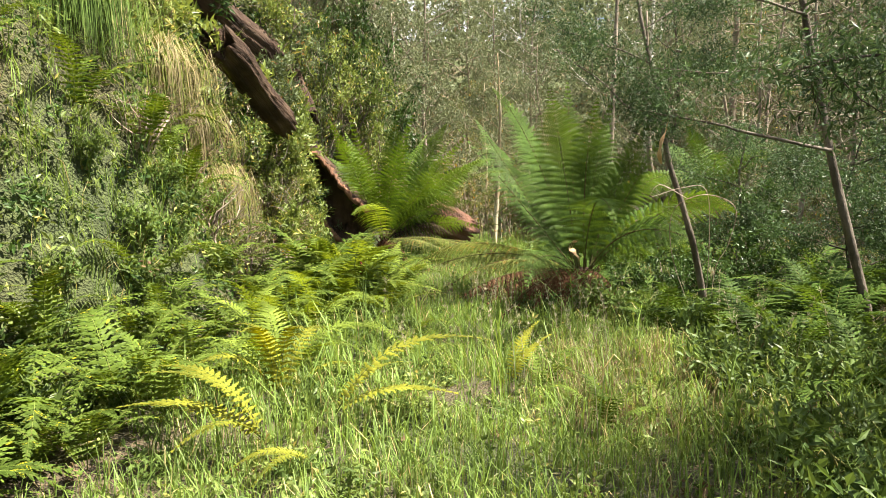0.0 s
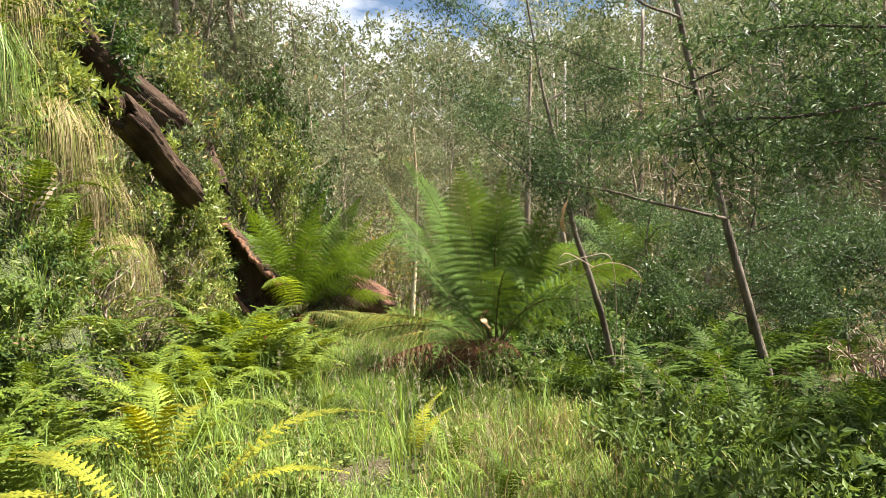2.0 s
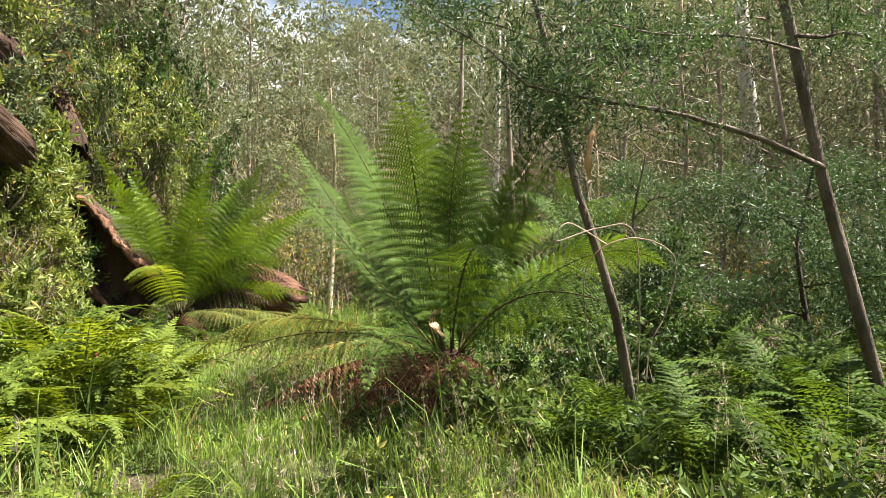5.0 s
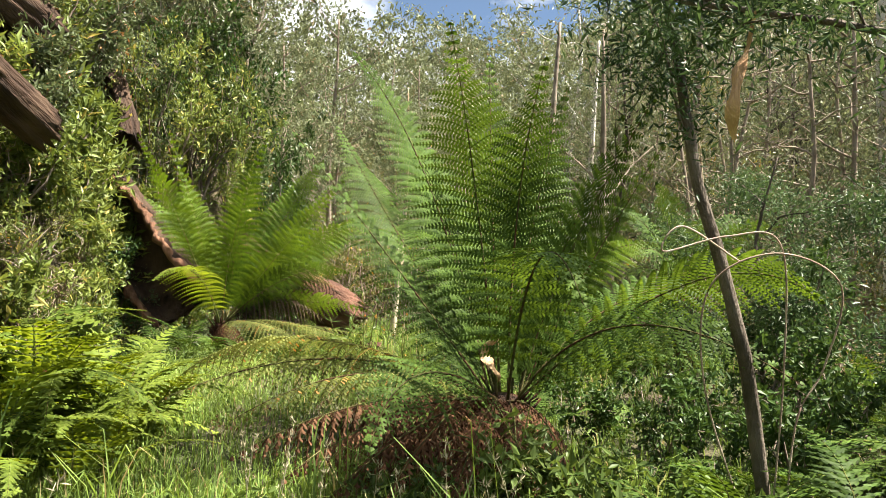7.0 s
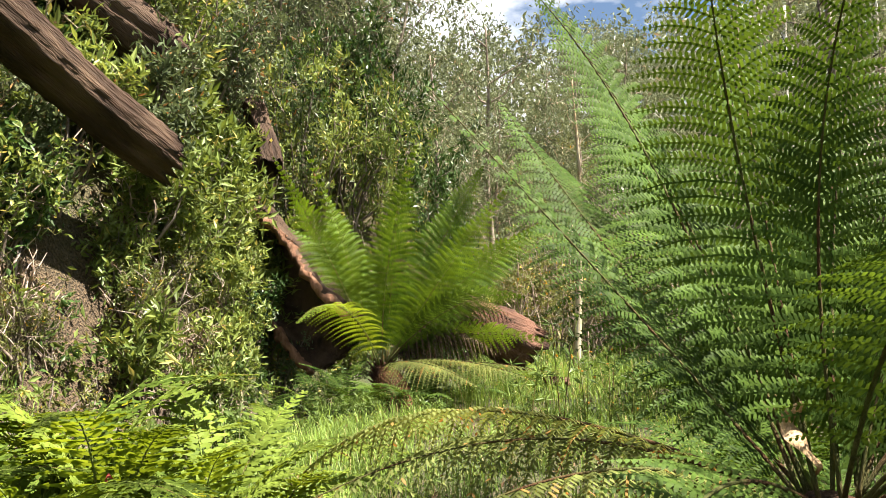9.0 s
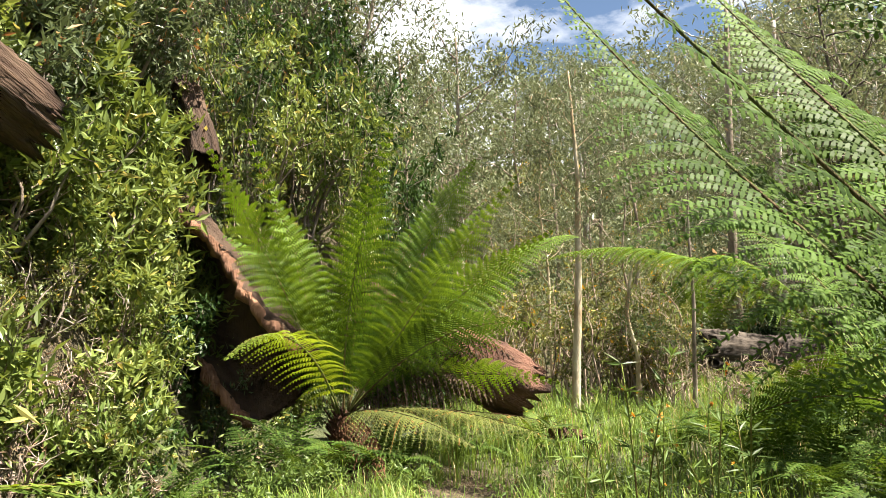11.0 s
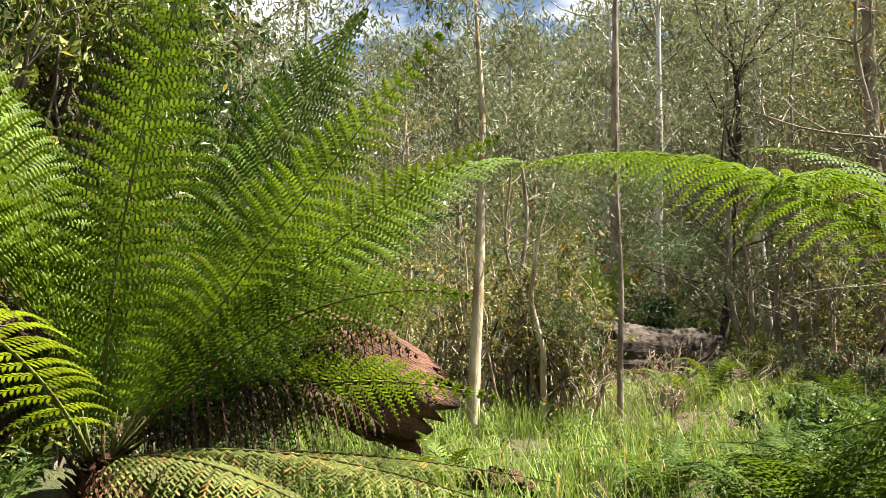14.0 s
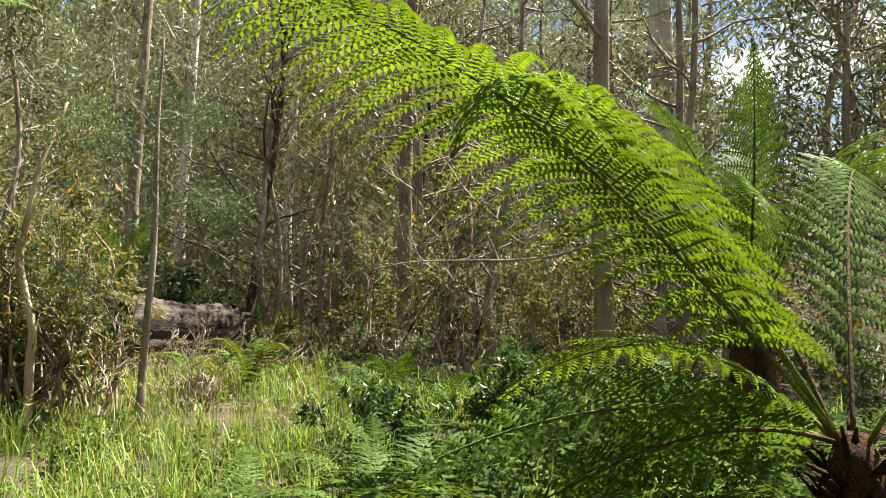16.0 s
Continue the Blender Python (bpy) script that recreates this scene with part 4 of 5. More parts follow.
    for kind, n, box in (("light", 16, (-4.3, -2.75, 12.6, 18.5)), ("grey", 16, (-5.2, -3.2, 12, 19)), ("dark", 5, (-4.6, -2.9, 9.5, 18)), ("heath", 9, (-3.4, -2.6, 10.2, 15)), ("light", 8, (-5.2, -3.4, 6.5, 11.5)), ("twiggy", 10, (-4.4, -2.7, 8, 17)), ("heath", 8, (-3.4, -2.4, 10, 15)),
                         ("grey", 20, (-8.5, -4.0, 12.5, 22)), ("dark", 13, (-8.5, -4.2, 11, 23)), ("grey", 8, (-8.5, -4.6, 5, 12)), ("light", 9, (-7.0, -4.2, 6.5, 13)), ("dark", 7, (-7.5, -4.4, 3.0, 10)), ("weed", 24, (-5.2, -2.9, 3.5, 12)),
                         ("weed", 22, (-3.2, -2.0, 3.0, 14.5)), ("weed", 18, (2.0, 4.6, 2.6, 9)), ("weed", 12, (1.6, 3.2, 6.0, 9.5)), ("low", 60, (-2.0, 2.4, 3.4, 9.5)), ("low", 30, (-2.2, -0.6, 9.5, 15.5)), ("low", 20, (0.2, 4.0, 15.5, 21)), ("weed", 12, (2.0, 6.5, 17, 24)), ("dark", 4, (5.5, 9.5, 5, 13)), ("twiggy", 8, (5.5, 9.5, 6, 14)), ("grey", 10, (6.5, 12, 14.5, 24)), ("heath", 8, (5.0, 9.0, 10, 16)),
                         ("olive", 34, (-1.8, 3.4, 21.6, 26)), ("olive", 12, (-4.5, -1.0, 20.5, 25)), ("grey", 12, (3.0, 9.0, 25, 31)), ("light", 8, (3.5, 9.5, 25.5, 29)), ("dark", 2, (4.5, 7.5, 26, 29)), ("olive", 12, (7, 14, 19, 28)), ("twiggy", 6, (3.0, 8.0, 19.5, 26)), ("twiggy", 8, (5.5, 10, 9, 16))):
        for k in range(n):
            x, y = r.uniform(*box[:2]), r.uniform(*box[2:])
            if path_free(x, y) < 0.95 and y < 16 and kind != "low":
                continue
            shrub(kind, x, y, r.uniform(0.7, 1.3) * (1.15 if kind in ("grey", "dark") and x < -4 else 1.0), 0.05)


plant_shrubs()


# ---- trees ----
def crown_clusters(wood, tips, spread, per, length, width, droop, r, g, slot=0):
    c = np.repeat(tips, per, 0)
    p = c + r.normal(0, 1, c.shape) * spread * np.array((1, 1, 0.7))
    d = unit(r.normal(0, 1, p.shape) - UP * droop)
    n = unit(r.normal(0, 1, p.shape) + UP * 0.4)
    g.leaves(p, d, n, length * r.uniform(0.6, 1.3, len(p)), width * r.uniform(0.7, 1.2, len(p)), slot)


def gum_parts(h, lean, first, limbs, per, spread, length, width, radius, seed, mats, droop=0.8, sub=2):
    """A slender gum tree: trunk, rising limbs, and loose clumps of hanging leaves with gaps between."""
    r = np.random.default_rng(seed)
    wood, leafy = Build(), Build()
    top = np.array((lean * h * r.uniform(-1, 1), lean * h * r.uniform(-1, 1), h))
    line = wobble(np.linspace((0, 0, -0.2), top, 16), 0.03 * h, seed)
    wood.tube(line, radius * np.linspace(1, 0.16, 16) ** 0.8, 7, 0, 0.03)
    tips = []
    for k in range(limbs):
        u = first + (1 - first) * (k + r.uniform(0, 1)) / limbs
        i = min(14, int(u * 15))
        p = line[i]
        a = r.uniform(0, 2 * np.pi)
        reach = h * (0.10 + 0.13 * np.sin(np.pi * min(1, (u - first) / (1 - first) * 0.8 + 0.2))) * r.uniform(0.7, 1.3)
        q = p + np.array((np.cos(a) * reach, np.sin(a) * reach, reach * r.uniform(0.3, 1.0)))
        limb = wobble(bezier(p, (p + q) / 2 - UP * 0.1 * reach, q, 8), 0.05 * reach, seed * 97 + k)
        wood.tube(limb, np.linspace(radius * 0.32, radius * 0.06, 8), 4, 0, cap=False)
        for b in range(sub):
            j = r.integers(3, 8)
            e = limb[j] + unit(r.normal(0, 1, 3) + (0, 0, 0.3)) * reach * r.uniform(0.2, 0.45)
            wood.tube(np.stack([limb[j], (limb[j] + e) / 2, e]), [radius * 0.1, radius * 0.07, radius * 0.03], 3, 0, cap=False)
            tips.append(e)
        tips.append(q)
    tips.append(line[-1])
    crown_clusters(wood, np.array(tips), spread, per, length, width, droop, r, leafy)
    return wood.mesh("trunk", [mats[1]]), leafy.mesh("crown", [mats[0]])


GUMS = [gum_parts(11, 0.05, 0.14, 14, 100, 0.42, 0.22, 0.06, 0.13, 300 + k, (LEAF_EUC, (BARK_GREY, BARK_WHITE, BARK_GREY)[k])) for k in range(3)]
SLIM = [gum_parts(6.5, 0.05, 0.14, 12, 60, 0.30, 0.14, 0.034, 0.055, 310 + k, (LEAF_EUC if k else LEAF_OLIVE, (BARK_PALE, BARK_GREY, BARK_GREY)[k])) for k in range(3)]
BARE = [gum_parts(8.0, 0.06, 0.15, 18, 7, 0.3, 0.14, 0.04, 0.085, 320 + k, (LEAF_EUC, BARK_GREY if k else BARK_DARK), 0.8, 5) for k in range(2)]


def stand(parts, name, label, x, y, scale=1.0, turn=0.0):
    root = tagged(new(name), label, "tree", name.replace("_", " ") + "s of the forest")
    root.matrix_basis = pose(x, y, float(height(x, y)), 0, 0, turn) @ Matrix.Scale(scale, 4)
    part("trunk", parts[0], root)
    part("crown", parts[1], root)
    return root


def plant_forest():
    r = np.random.default_rng(55)
    # The five gums at y -22 to -9 are unseen, added for shade and reflection.
    for n, box, pool, scale in ((36, (-14, 34, 28, 46), "gum", (0.8, 1.15)), (22, (-30, 54, 46, 66), "gum", (0.9, 1.3)), (16, (-17, -8.0, 6, 34), "gum", (0.55, 0.85)), (13, (17, 42, 2, 30), "gum", (0.7, 1.1)),
                                (20, (8, 26, 24, 34), "slim", (0.8, 1.3)), (10, (-5, 5, 25, 31), "slim", (0.7, 1.1)), (5, (14, 26, 6, 20), "slim", (0.8, 1.2)), (8, (-10, -6.2, 9, 22), "slim", (0.6, 0.85)),
                                (12, (7.0, 16, 18.5, 28), "bare", (0.8, 1.15)), (5, (8, 13, 9, 17), "bare", (0.7, 1.0)), (5, (-20, 24, -22, -9), "gum", (0.8, 1.1)), (14, (-13, -3.5, 21, 31), "gum", (0.85, 1.15)), (8, (-10.5, -6.5, 12, 20), "gum", (0.55, 0.7)), (9, (9.5, 22, 31, 40), "gum", (1.0, 1.3))):
        for k in range(n):
            x, y = r.uniform(*box[:2]), r.uniform(*box[2:])
            parts = {"gum": GUMS, "slim": SLIM, "bare": BARE}[pool]
            name, label = {"gum": ("gum_tree", "tall gum tree with grey-green hanging leaves"), "slim": ("gum_sapling", "slender young gum with sparse leaves"), "bare": ("bare_tree", "thin tree with bare twiggy branches")}[pool]
            stand(parts[r.integers(len(parts))], name, label, x, y, r.uniform(*scale), r.uniform(0, 360))


plant_forest()
for k, (x, y, size) in enumerate(((-2.3, 23.2, 0.62), (-1.7, 24.6, 0.6), (-3.3, 22.6, 0.66), (-2.9, 25.4, 0.7), (-4.2, 21.4, 0.6), (15.5, 24.0, 0.95), (17.2, 26.5, 1.0), (16.4, 21.5, 0.9), (19.0, 23.5, 1.0), (14.8, 28.5, 1.0), (11.2, 17.4, 0.7), (10.6, 19.6, 0.75), (13.2, 17.8, 0.85), (12.0, 15.8, 0.75), (15.0, 18.6, 0.9))):
    stand(GUMS[0 if k % 2 else 2], "gum_tree", "tall gum tree with grey-green hanging leaves", x, y, size, 70 * k)


def woods(name, label, n, xs, ys, tall, wide, per, leaf, mat, seed, keep=None):
    """Bushy growth too dense to count: heaps of leaves standing on the ground."""
    r = np.random.default_rng(seed)
    x, y = r.uniform(*xs, n), r.uniform(*ys, n)
    if keep is not None:
        ok = keep(x, y)
        x, y = x[ok], y[ok]
    n = len(x)
    top = r.uniform(*tall, n)
    p = np.repeat(np.stack([x, y, height(x, y)], 1), per, 0)
    lot = 1 + np.arange(n * per) // 14  # sprigs of fourteen leaves
    sprig = r.normal(0, 1, (lot[-1] + 1, 3))[lot]
    u = r.uniform(0.04, 1.0, lot[-1] + 1)[lot]
    w = np.repeat(r.uniform(0.7, 1.3, n), per) * wide * (1.05 - 0.7 * u)
    p[:, :2] += sprig[:, :2] * w[:, None]
    p[:, 2] += np.repeat(top, per) * u
    p += r.normal(0, 1, p.shape) * leaf * 0.6
    l = leaf * r.uniform(0.6, 1.3, n * per)
    g = Build().leaves(p, r.normal(0, 1, p.shape) - UP * 0.4, r.normal(0, 1, p.shape) + UP * 0.4, l, l * 0.42)
    tagged(new(name, g.mesh(name, [mat])), label, "forest undergrowth", kind="stuff")


woods("far_woods", "distant grey-green gum forest on a hillside", 1300, (-60, 80), (48, 100), (7, 13), 1.5, 126, 0.5, LEAF_EUC, 66)
woods("undergrowth", "grey-green undergrowth below the forest trees", 800, (-26, 46), (27, 60), (1.2, 3.2), 0.75, 140, 0.2, LEAF_GREY, 67)
woods("undergrowth", "olive undergrowth below the forest trees", 420, (-22, 40), (26, 50), (1.0, 2.6), 0.6, 112, 0.16, LEAF_OLIVE, 68)
woods("undergrowth", "leafy growth on top of the bank", 420, (-16, -5.6), (0, 34), (0.8, 2.2), 0.5, 84, 0.11, LEAF_GREY, 69)
woods("undergrowth", "leafy growth under the trees past the wattles", 330, (9, 26), (2, 28), (0.6, 1.8), 0.5, 84, 0.11, LEAF_OLIVE, 70)
woods("dry_scrub", "pale dry scrub in sunlight past the wattles", 420, (9.5, 27), (9, 30), (1.0, 3.6), 0.5, 84, 0.10, LEAF_PALE, 76)
woods("bank_plants", "small leafy plants covering the bank", 900, (-6.2, -2.5), (2.5, 20.5), (0.12, 0.5), 0.16, 34, 0.085, LEAF_LIGHT, 71, lambda x, y: x < bank_foot(y) + 0.25)
woods("bank_plants", "dark creeping plants covering the bank", 900, (-6.2, -2.3), (2.5, 20.5), (0.08, 0.4), 0.18, 34, 0.08, LEAF_DARK, 72, lambda x, y: x < bank_foot(y) + 0.45)
woods("herbs", "low green herbs among the grass", 420, (-2.8, 3.2), (2.0, 8.5), (0.05, 0.22), 0.11, 26, 0.055, LEAF_LIGHT, 75)
woods("herbs", "low green herbs among the grass", 750, (-2.8, 5.0), (1.5, 24), (0.06, 0.28), 0.10, 26, 0.06, LEAF_WEED, 73)
woods("leaf_litter", "dead brown leaves and fern litter on the ground", 520, (-3.2, 6.0), (1.5, 24), (0.01, 0.06), 0.25, 14, 0.07, LEAF_BROWN, 74)


def single_tree(name, label, pts, radii, bark_mat, branches, seed, leaf=None, spray=None, sides=9):
    """One tree on a given line. branches: (points, first radius). spray: leaf clumps along the branches: (how many, spread, length, width, droop)."""
    root = tagged(new(name), label, "tree")
    r = np.random.default_rng(seed)
    pts = np.array(pts, float)
    n = 24
    s = np.linspace(0, len(pts) - 1, n)
    line = np.stack([np.interp(s, np.arange(len(pts)), pts[:, k]) for k in range(3)], 1)
    line = wobble(line, 0.025, seed)
    part("trunk", Build().tube(line, np.interp(s, np.arange(len(pts)), radii), sides, 0, 0.04).mesh("trunk", [bark_mat]), root)
    g = Build()
    for k, (bp, br) in enumerate(branches):
        bp = np.array(bp, float)
        m = 16
        s = np.linspace(0, len(bp) - 1, m)
        b = wobble(np.stack([np.interp(s, np.arange(len(bp)), bp[:, c]) for c in range(3)], 1), 0.05, seed * 13 + k)
        w = Build().tube(b, np.linspace(br, br * 0.25, m), 6, 0)
        tips = [b[-1]]
        for q in range(9):
            i = r.integers(3, m)
            e = b[i] + unit(r.normal(0, 1, 3)) * r.uniform(0.18, 0.5)
            mid = (b[i] + e) / 2 + r.normal(0, 0.03, 3)
            w.tube(np.stack([b[i], mid, e]), [br * 0.35, br * 0.25, br * 0.1], 3, 0, cap=False)
            tips += [e, mid]
        part("branch", w.mesh("branch", [bark_mat]), root)
        if spray:
            per, spread, length, width, droop = spray
            crown_clusters(None, np.array(tips + list(b[5:])), spread, per, length, width, droop, r, g)
    if spray:
        part("crown", g.mesh("crown", [leaf]), root)
    return root


WATTLE = (80, 0.13, 0.065, 0.014, 0.15)
single_tree("wattle_tree", "thin grey wattle with feathery dark foliage beside the track",
            [(4.68, 7.95, -0.1), (4.6, 7.95, 0.2), (4.22, 8.0, 1.7), (3.95, 8.03, 2.95), (3.74, 8.05, 3.9), (3.4, 7.9, 5.2), (3.2, 7.7, 6.3)], [0.056, 0.05, 0.044, 0.039, 0.034, 0.026, 0.012], BARK_WATTLE,
            [([(4.16, 8.0, 1.98), (3.19, 7.38, 2.02), (2.98, 7.47, 2.12), (2.49, 7.62, 2.23), (1.97, 7.82, 2.39), (1.71, 8.06, 2.65), (1.28, 8.53, 3.14)], 0.02),
             ([(3.98, 8.0, 2.8), (2.9, 7.6, 2.75), (1.8, 7.6, 2.8)], 0.012),
             ([(3.95, 8.0, 2.9), (4.7, 8.1, 3.05), (5.4, 8.2, 2.9)], 0.016),
             ([(3.85, 8.0, 3.4), (2.7, 7.8, 3.6), (1.7, 7.9, 3.9)], 0.016),
             ([(3.82, 8.0, 3.5), (4.3, 7.4, 3.8), (4.9, 6.9, 3.9)], 0.016),
             ([(3.66, 8.0, 4.2), (2.6, 7.6, 4.5), (1.5, 7.5, 4.6)], 0.016),
             ([(3.5, 7.95, 4.8), (3.9, 8.5, 5.1), (4.3, 9.1, 5.3)], 0.014)], 71, LEAF_WATTLE, WATTLE)
single_tree("wattle_tree", "slanting thin pale-stemmed wattle behind the big fern",
            [(3.35, 9.3, -0.1), (3.1, 9.1, 0.9), (2.92, 9.08, 1.5), (2.78, 9.1, 1.9), (2.6, 9.1, 2.7), (2.4, 9.2, 3.6), (2.2, 9.3, 5.0)], [0.042, 0.04, 0.036, 0.033, 0.028, 0.022, 0.01], BARK_WATTLE,
            [([(2.74, 9.1, 2.0), (2.45, 9.0, 2.5), (2.2, 8.9, 3.0)], 0.012), ([(2.5, 9.15, 3.1), (1.8, 9.6, 3.6), (1.2, 10.0, 3.9)], 0.013), ([(2.4, 9.2, 3.5), (3.1, 9.6, 3.9), (3.7, 9.9, 4.1)], 0.013),
             ([(2.3, 9.25, 4.2), (1.6, 9.2, 4.7), (1.1, 9.4, 4.9)], 0.012), ([(2.6, 9.1, 2.8), (3.2, 9.2, 3.2), (3.9, 9.4, 3.3)], 0.012)], 72, LEAF_WATTLE, WATTLE)
single_tree("wattle_tree", "wattle with low feathery sprays hanging over the grass",
            [(3.9, 3.2, -0.1), (3.7, 3.3, 1.2), (3.5, 3.4, 2.6), (3.2, 3.5, 4.2)], [0.06, 0.05, 0.04, 0.015], BARK_DARK,
            [([(3.6, 3.35, 2.0), (2.9, 3.6, 2.35), (2.2, 3.8, 2.3), (1.75, 3.9, 2.15)], 0.016), ([(3.5, 3.4, 2.4), (3.0, 3.9, 2.75), (2.2, 4.3, 2.8)], 0.016), ([(3.6, 3.3, 1.9), (3.1, 4.2, 2.1), (2.8, 4.8, 2.2)], 0.014), ([(3.3, 3.5, 3.5), (2.4, 3.9, 3.6), (1.8, 4.4, 3.5)], 0.014), ([(3.4, 3.4, 3.2), (3.2, 4.2, 3.5), (3.0, 5.0, 3.6)], 0.014), ([(3.3, 3.5, 3.6), (3.9, 4.1, 3.9), (4.4, 4.6, 4.0)], 0.014), ([(3.25, 3.5, 3.9), (2.8, 3.0, 4.3), (2.5, 2.7, 4.4)], 0.012), ([(3.45, 3.4, 3.0), (4.1, 3.2, 3.4), (4.7, 3.1, 3.5)], 0.014)], 73, LEAF_WATTLE, WATTLE)
for k, (x, y, h) in enumerate(((5.4, 9.6, 0.5), (6.6, 7.4, 0.55), (5.2, 12.6, 0.6), (7.4, 10.6, 0.55), (5.2, 4.4, 1.0), (5.6, 2.6, 1.0), (5.0, 5.8, 0.8))):
    single_tree("wattle_tree", "dark feathery wattle growing in the shade", [(x, y, -0.1), (x - 0.15, y, 1.3 * h), (x - 0.2, y + 0.1, 3.0 * h), (x, y, 4.6 * h)], [0.035, 0.03, 0.02, 0.008], BARK_DARK,
                [([(x - 0.15, y, h + 0.55 * h * b), (x - 0.15 + 0.6 * math.cos(b * 2.4 + k), y + 0.6 * math.sin(b * 2.4 + k), (1.35 + 0.55 * b) * h), (x + 1.1 * math.cos(b * 2.4 + k), y + 1.1 * math.sin(b * 2.4 + k), (1.5 + 0.55 * b) * h)], 0.014) for b in range(6)], 80 + k, LEAF_WATTLE, (70, 0.17, 0.07, 0.017, 0.15))

GUMLEAF = (26, 0.16, 0.12, 0.022, 1.2)
single_tree("gum_sapling", "thin pale-trunked young gum with drooping leaves", [(1.42, 20.6, -0.1), (1.5, 20.6, 1.2), (1.55, 20.65, 2.4), (1.58, 20.7, 3.6), (1.5, 20.7, 5.3)], [0.075, 0.062, 0.05, 0.038, 0.012], BARK_PALE,
            [([(1.55, 20.65, 2.7), (1.9, 20.6, 3.2), (2.2, 20.5, 3.8)], 0.014), ([(1.57, 20.7, 3.2), (1.2, 20.7, 3.8), (0.9, 20.8, 4.3)], 0.013), ([(1.55, 20.7, 4.0), (1.9, 20.8, 4.5), (2.1, 20.9, 4.7)], 0.012), ([(1.53, 20.7, 4.4), (1.2, 20.5, 4.8), (1.0, 20.4, 4.8)], 0.012)], 91, LEAF_EUC, GUMLEAF)
single_tree("gum_sapling", "crooked thin pale sapling beside the thicket", [(2.6, 21.9, -0.1), (2.68, 21.9, 0.8), (2.5, 21.9, 1.5), (2.62, 21.9, 2.4), (2.8, 21.9, 3.0)], [0.045, 0.04, 0.034, 0.025, 0.01], BARK_PALE, [([(2.55, 21.9, 1.9), (2.9, 21.8, 2.4), (3.0, 21.8, 2.8)], 0.01)], 92, LEAF_OLIVE, (20, 0.12, 0.07, 0.02, 0.3))
single_tree("sapling", "straight thin brown sapling standing in tall grass", [(3.31, 21.1, -0.12), (3.3, 21.1, 1.0), (3.32, 21.1, 2.2), (3.36, 21.1, 3.6)], [0.042, 0.034, 0.024, 0.008], BARK_GREY,
            [([(3.31, 21.1, 0.75), (2.95, 21.1, 1.1), (2.5, 21.1, 1.45)], 0.01), ([(3.31, 21.1, 1.9), (3.7, 21.0, 2.15), (4.1, 21.0, 2.1)], 0.01), ([(3.32, 21.1, 2.2), (2.9, 21.1, 2.5), (2.6, 21.1, 2.5)], 0.01), ([(3.34, 21.1, 2.8), (3.7, 21.2, 3.0), (3.9, 21.2, 3.0)], 0.009)], 93, LEAF_WATTLE, (40, 0.16, 0.07, 0.01, 0.2))
single_tree("bare_tree", "grey tree with long bare branches", [(5.05, 17.3, -0.05), (4.95, 17.25, 1.2), (4.72, 17.15, 2.3), (4.66, 17.1, 3.6), (4.6, 17.1, 5.6)], [0.085, 0.072, 0.062, 0.05, 0.02], BARK_GREY,
            [([(4.75, 17.15, 2.35), (4.0, 17.6, 2.55), (3.2, 18.0, 2.85)], 0.018), ([(4.68, 17.1, 3.0), (4.0, 17.4, 3.6), (3.4, 17.9, 4.0)], 0.018), ([(4.7, 17.1, 2.7), (5.3, 17.5, 3.4), (5.9, 17.9, 3.9)], 0.018), ([(4.9, 17.2, 1.6), (4.3, 17.9, 1.5), (3.7, 18.5, 1.35)], 0.014)], 94)
single_tree("gum_tree", "white-trunked gum standing in the forest", [(12.6, 20.6, 0.0), (12.5, 20.6, 3.0), (12.2, 20.6, 6.0), (12.0, 20.6, 10)], [0.26, 0.24, 0.2, 0.12], BARK_WHITE, [([(12.2, 20.6, 6.5), (11.4, 20.8, 7.4), (10.8, 21, 8.0)], 0.06)], 95, LEAF_EUC, GUMLEAF, 14)
for k, (x, y) in enumerate(((8.4, 30.5), (10.6, 29.5), (6.6, 29.0), (9.3, 24.0))):
    single_tree("gum_tree", "pale straight gum trunk in the forest", [(x, y, 0), (x - 0.1, y, 3), (x, y, 6), (x + 0.1, y, 10)], [0.14, 0.12, 0.1, 0.05], BARK_WHITE if k < 2 else BARK_GREY, [([(x, y, 5.5), (x + 0.8, y, 6.5), (x + 1.5, y, 7.2)], 0.03), ([(x, y, 6.5), (x - 0.8, y, 7.5), (x - 1.5, y, 8.2)], 0.03)], 96 + k, LEAF_EUC, GUMLEAF)


# ---- grass ----
def blades(x, y, tall, wide, lean, r, g, slot=0, base=None):
    """Bent grass blades, three joints each."""
    n = len(x)
    z = height(x, y) - 0.02 if base is None else base
    p = np.stack([x, y, z], 1)
    a = r.uniform(0, 2 * np.pi, n)
    out = np.stack([np.cos(a), np.sin(a), 0 * a], 1)
    s = np.stack([-np.sin(a), np.cos(a), 0 * a], 1)
    b = r.uniform(0.15, 1.0, n)[:, None] * lean
    tall, wide = tall[:, None], wide[:, None]
    m1 = p + UP * tall * 0.5 + out * tall * 0.14 * b
    m2 = p + UP * tall * (0.86 - 0.12 * b) + out * tall * 0.45 * b
    tip = p + UP * tall * (1.0 - 0.42 * b) + out * tall * 0.85 * b
    v = np.stack([p - s * wide * 0.4, p + s * wide * 0.4, m1 - s * wide * 0.5, m1 + s * wide * 0.5, m2 - s * wide * 0.32, m2 + s * wide * 0.32, tip], 1)
    f = (np.arange(n) * 7)[:, None, None] + np.array([[0, 1, 3], [0, 3, 2], [2, 3, 5], [2, 5, 4], [4, 5, 6]])
    g.add(v, f, slot)


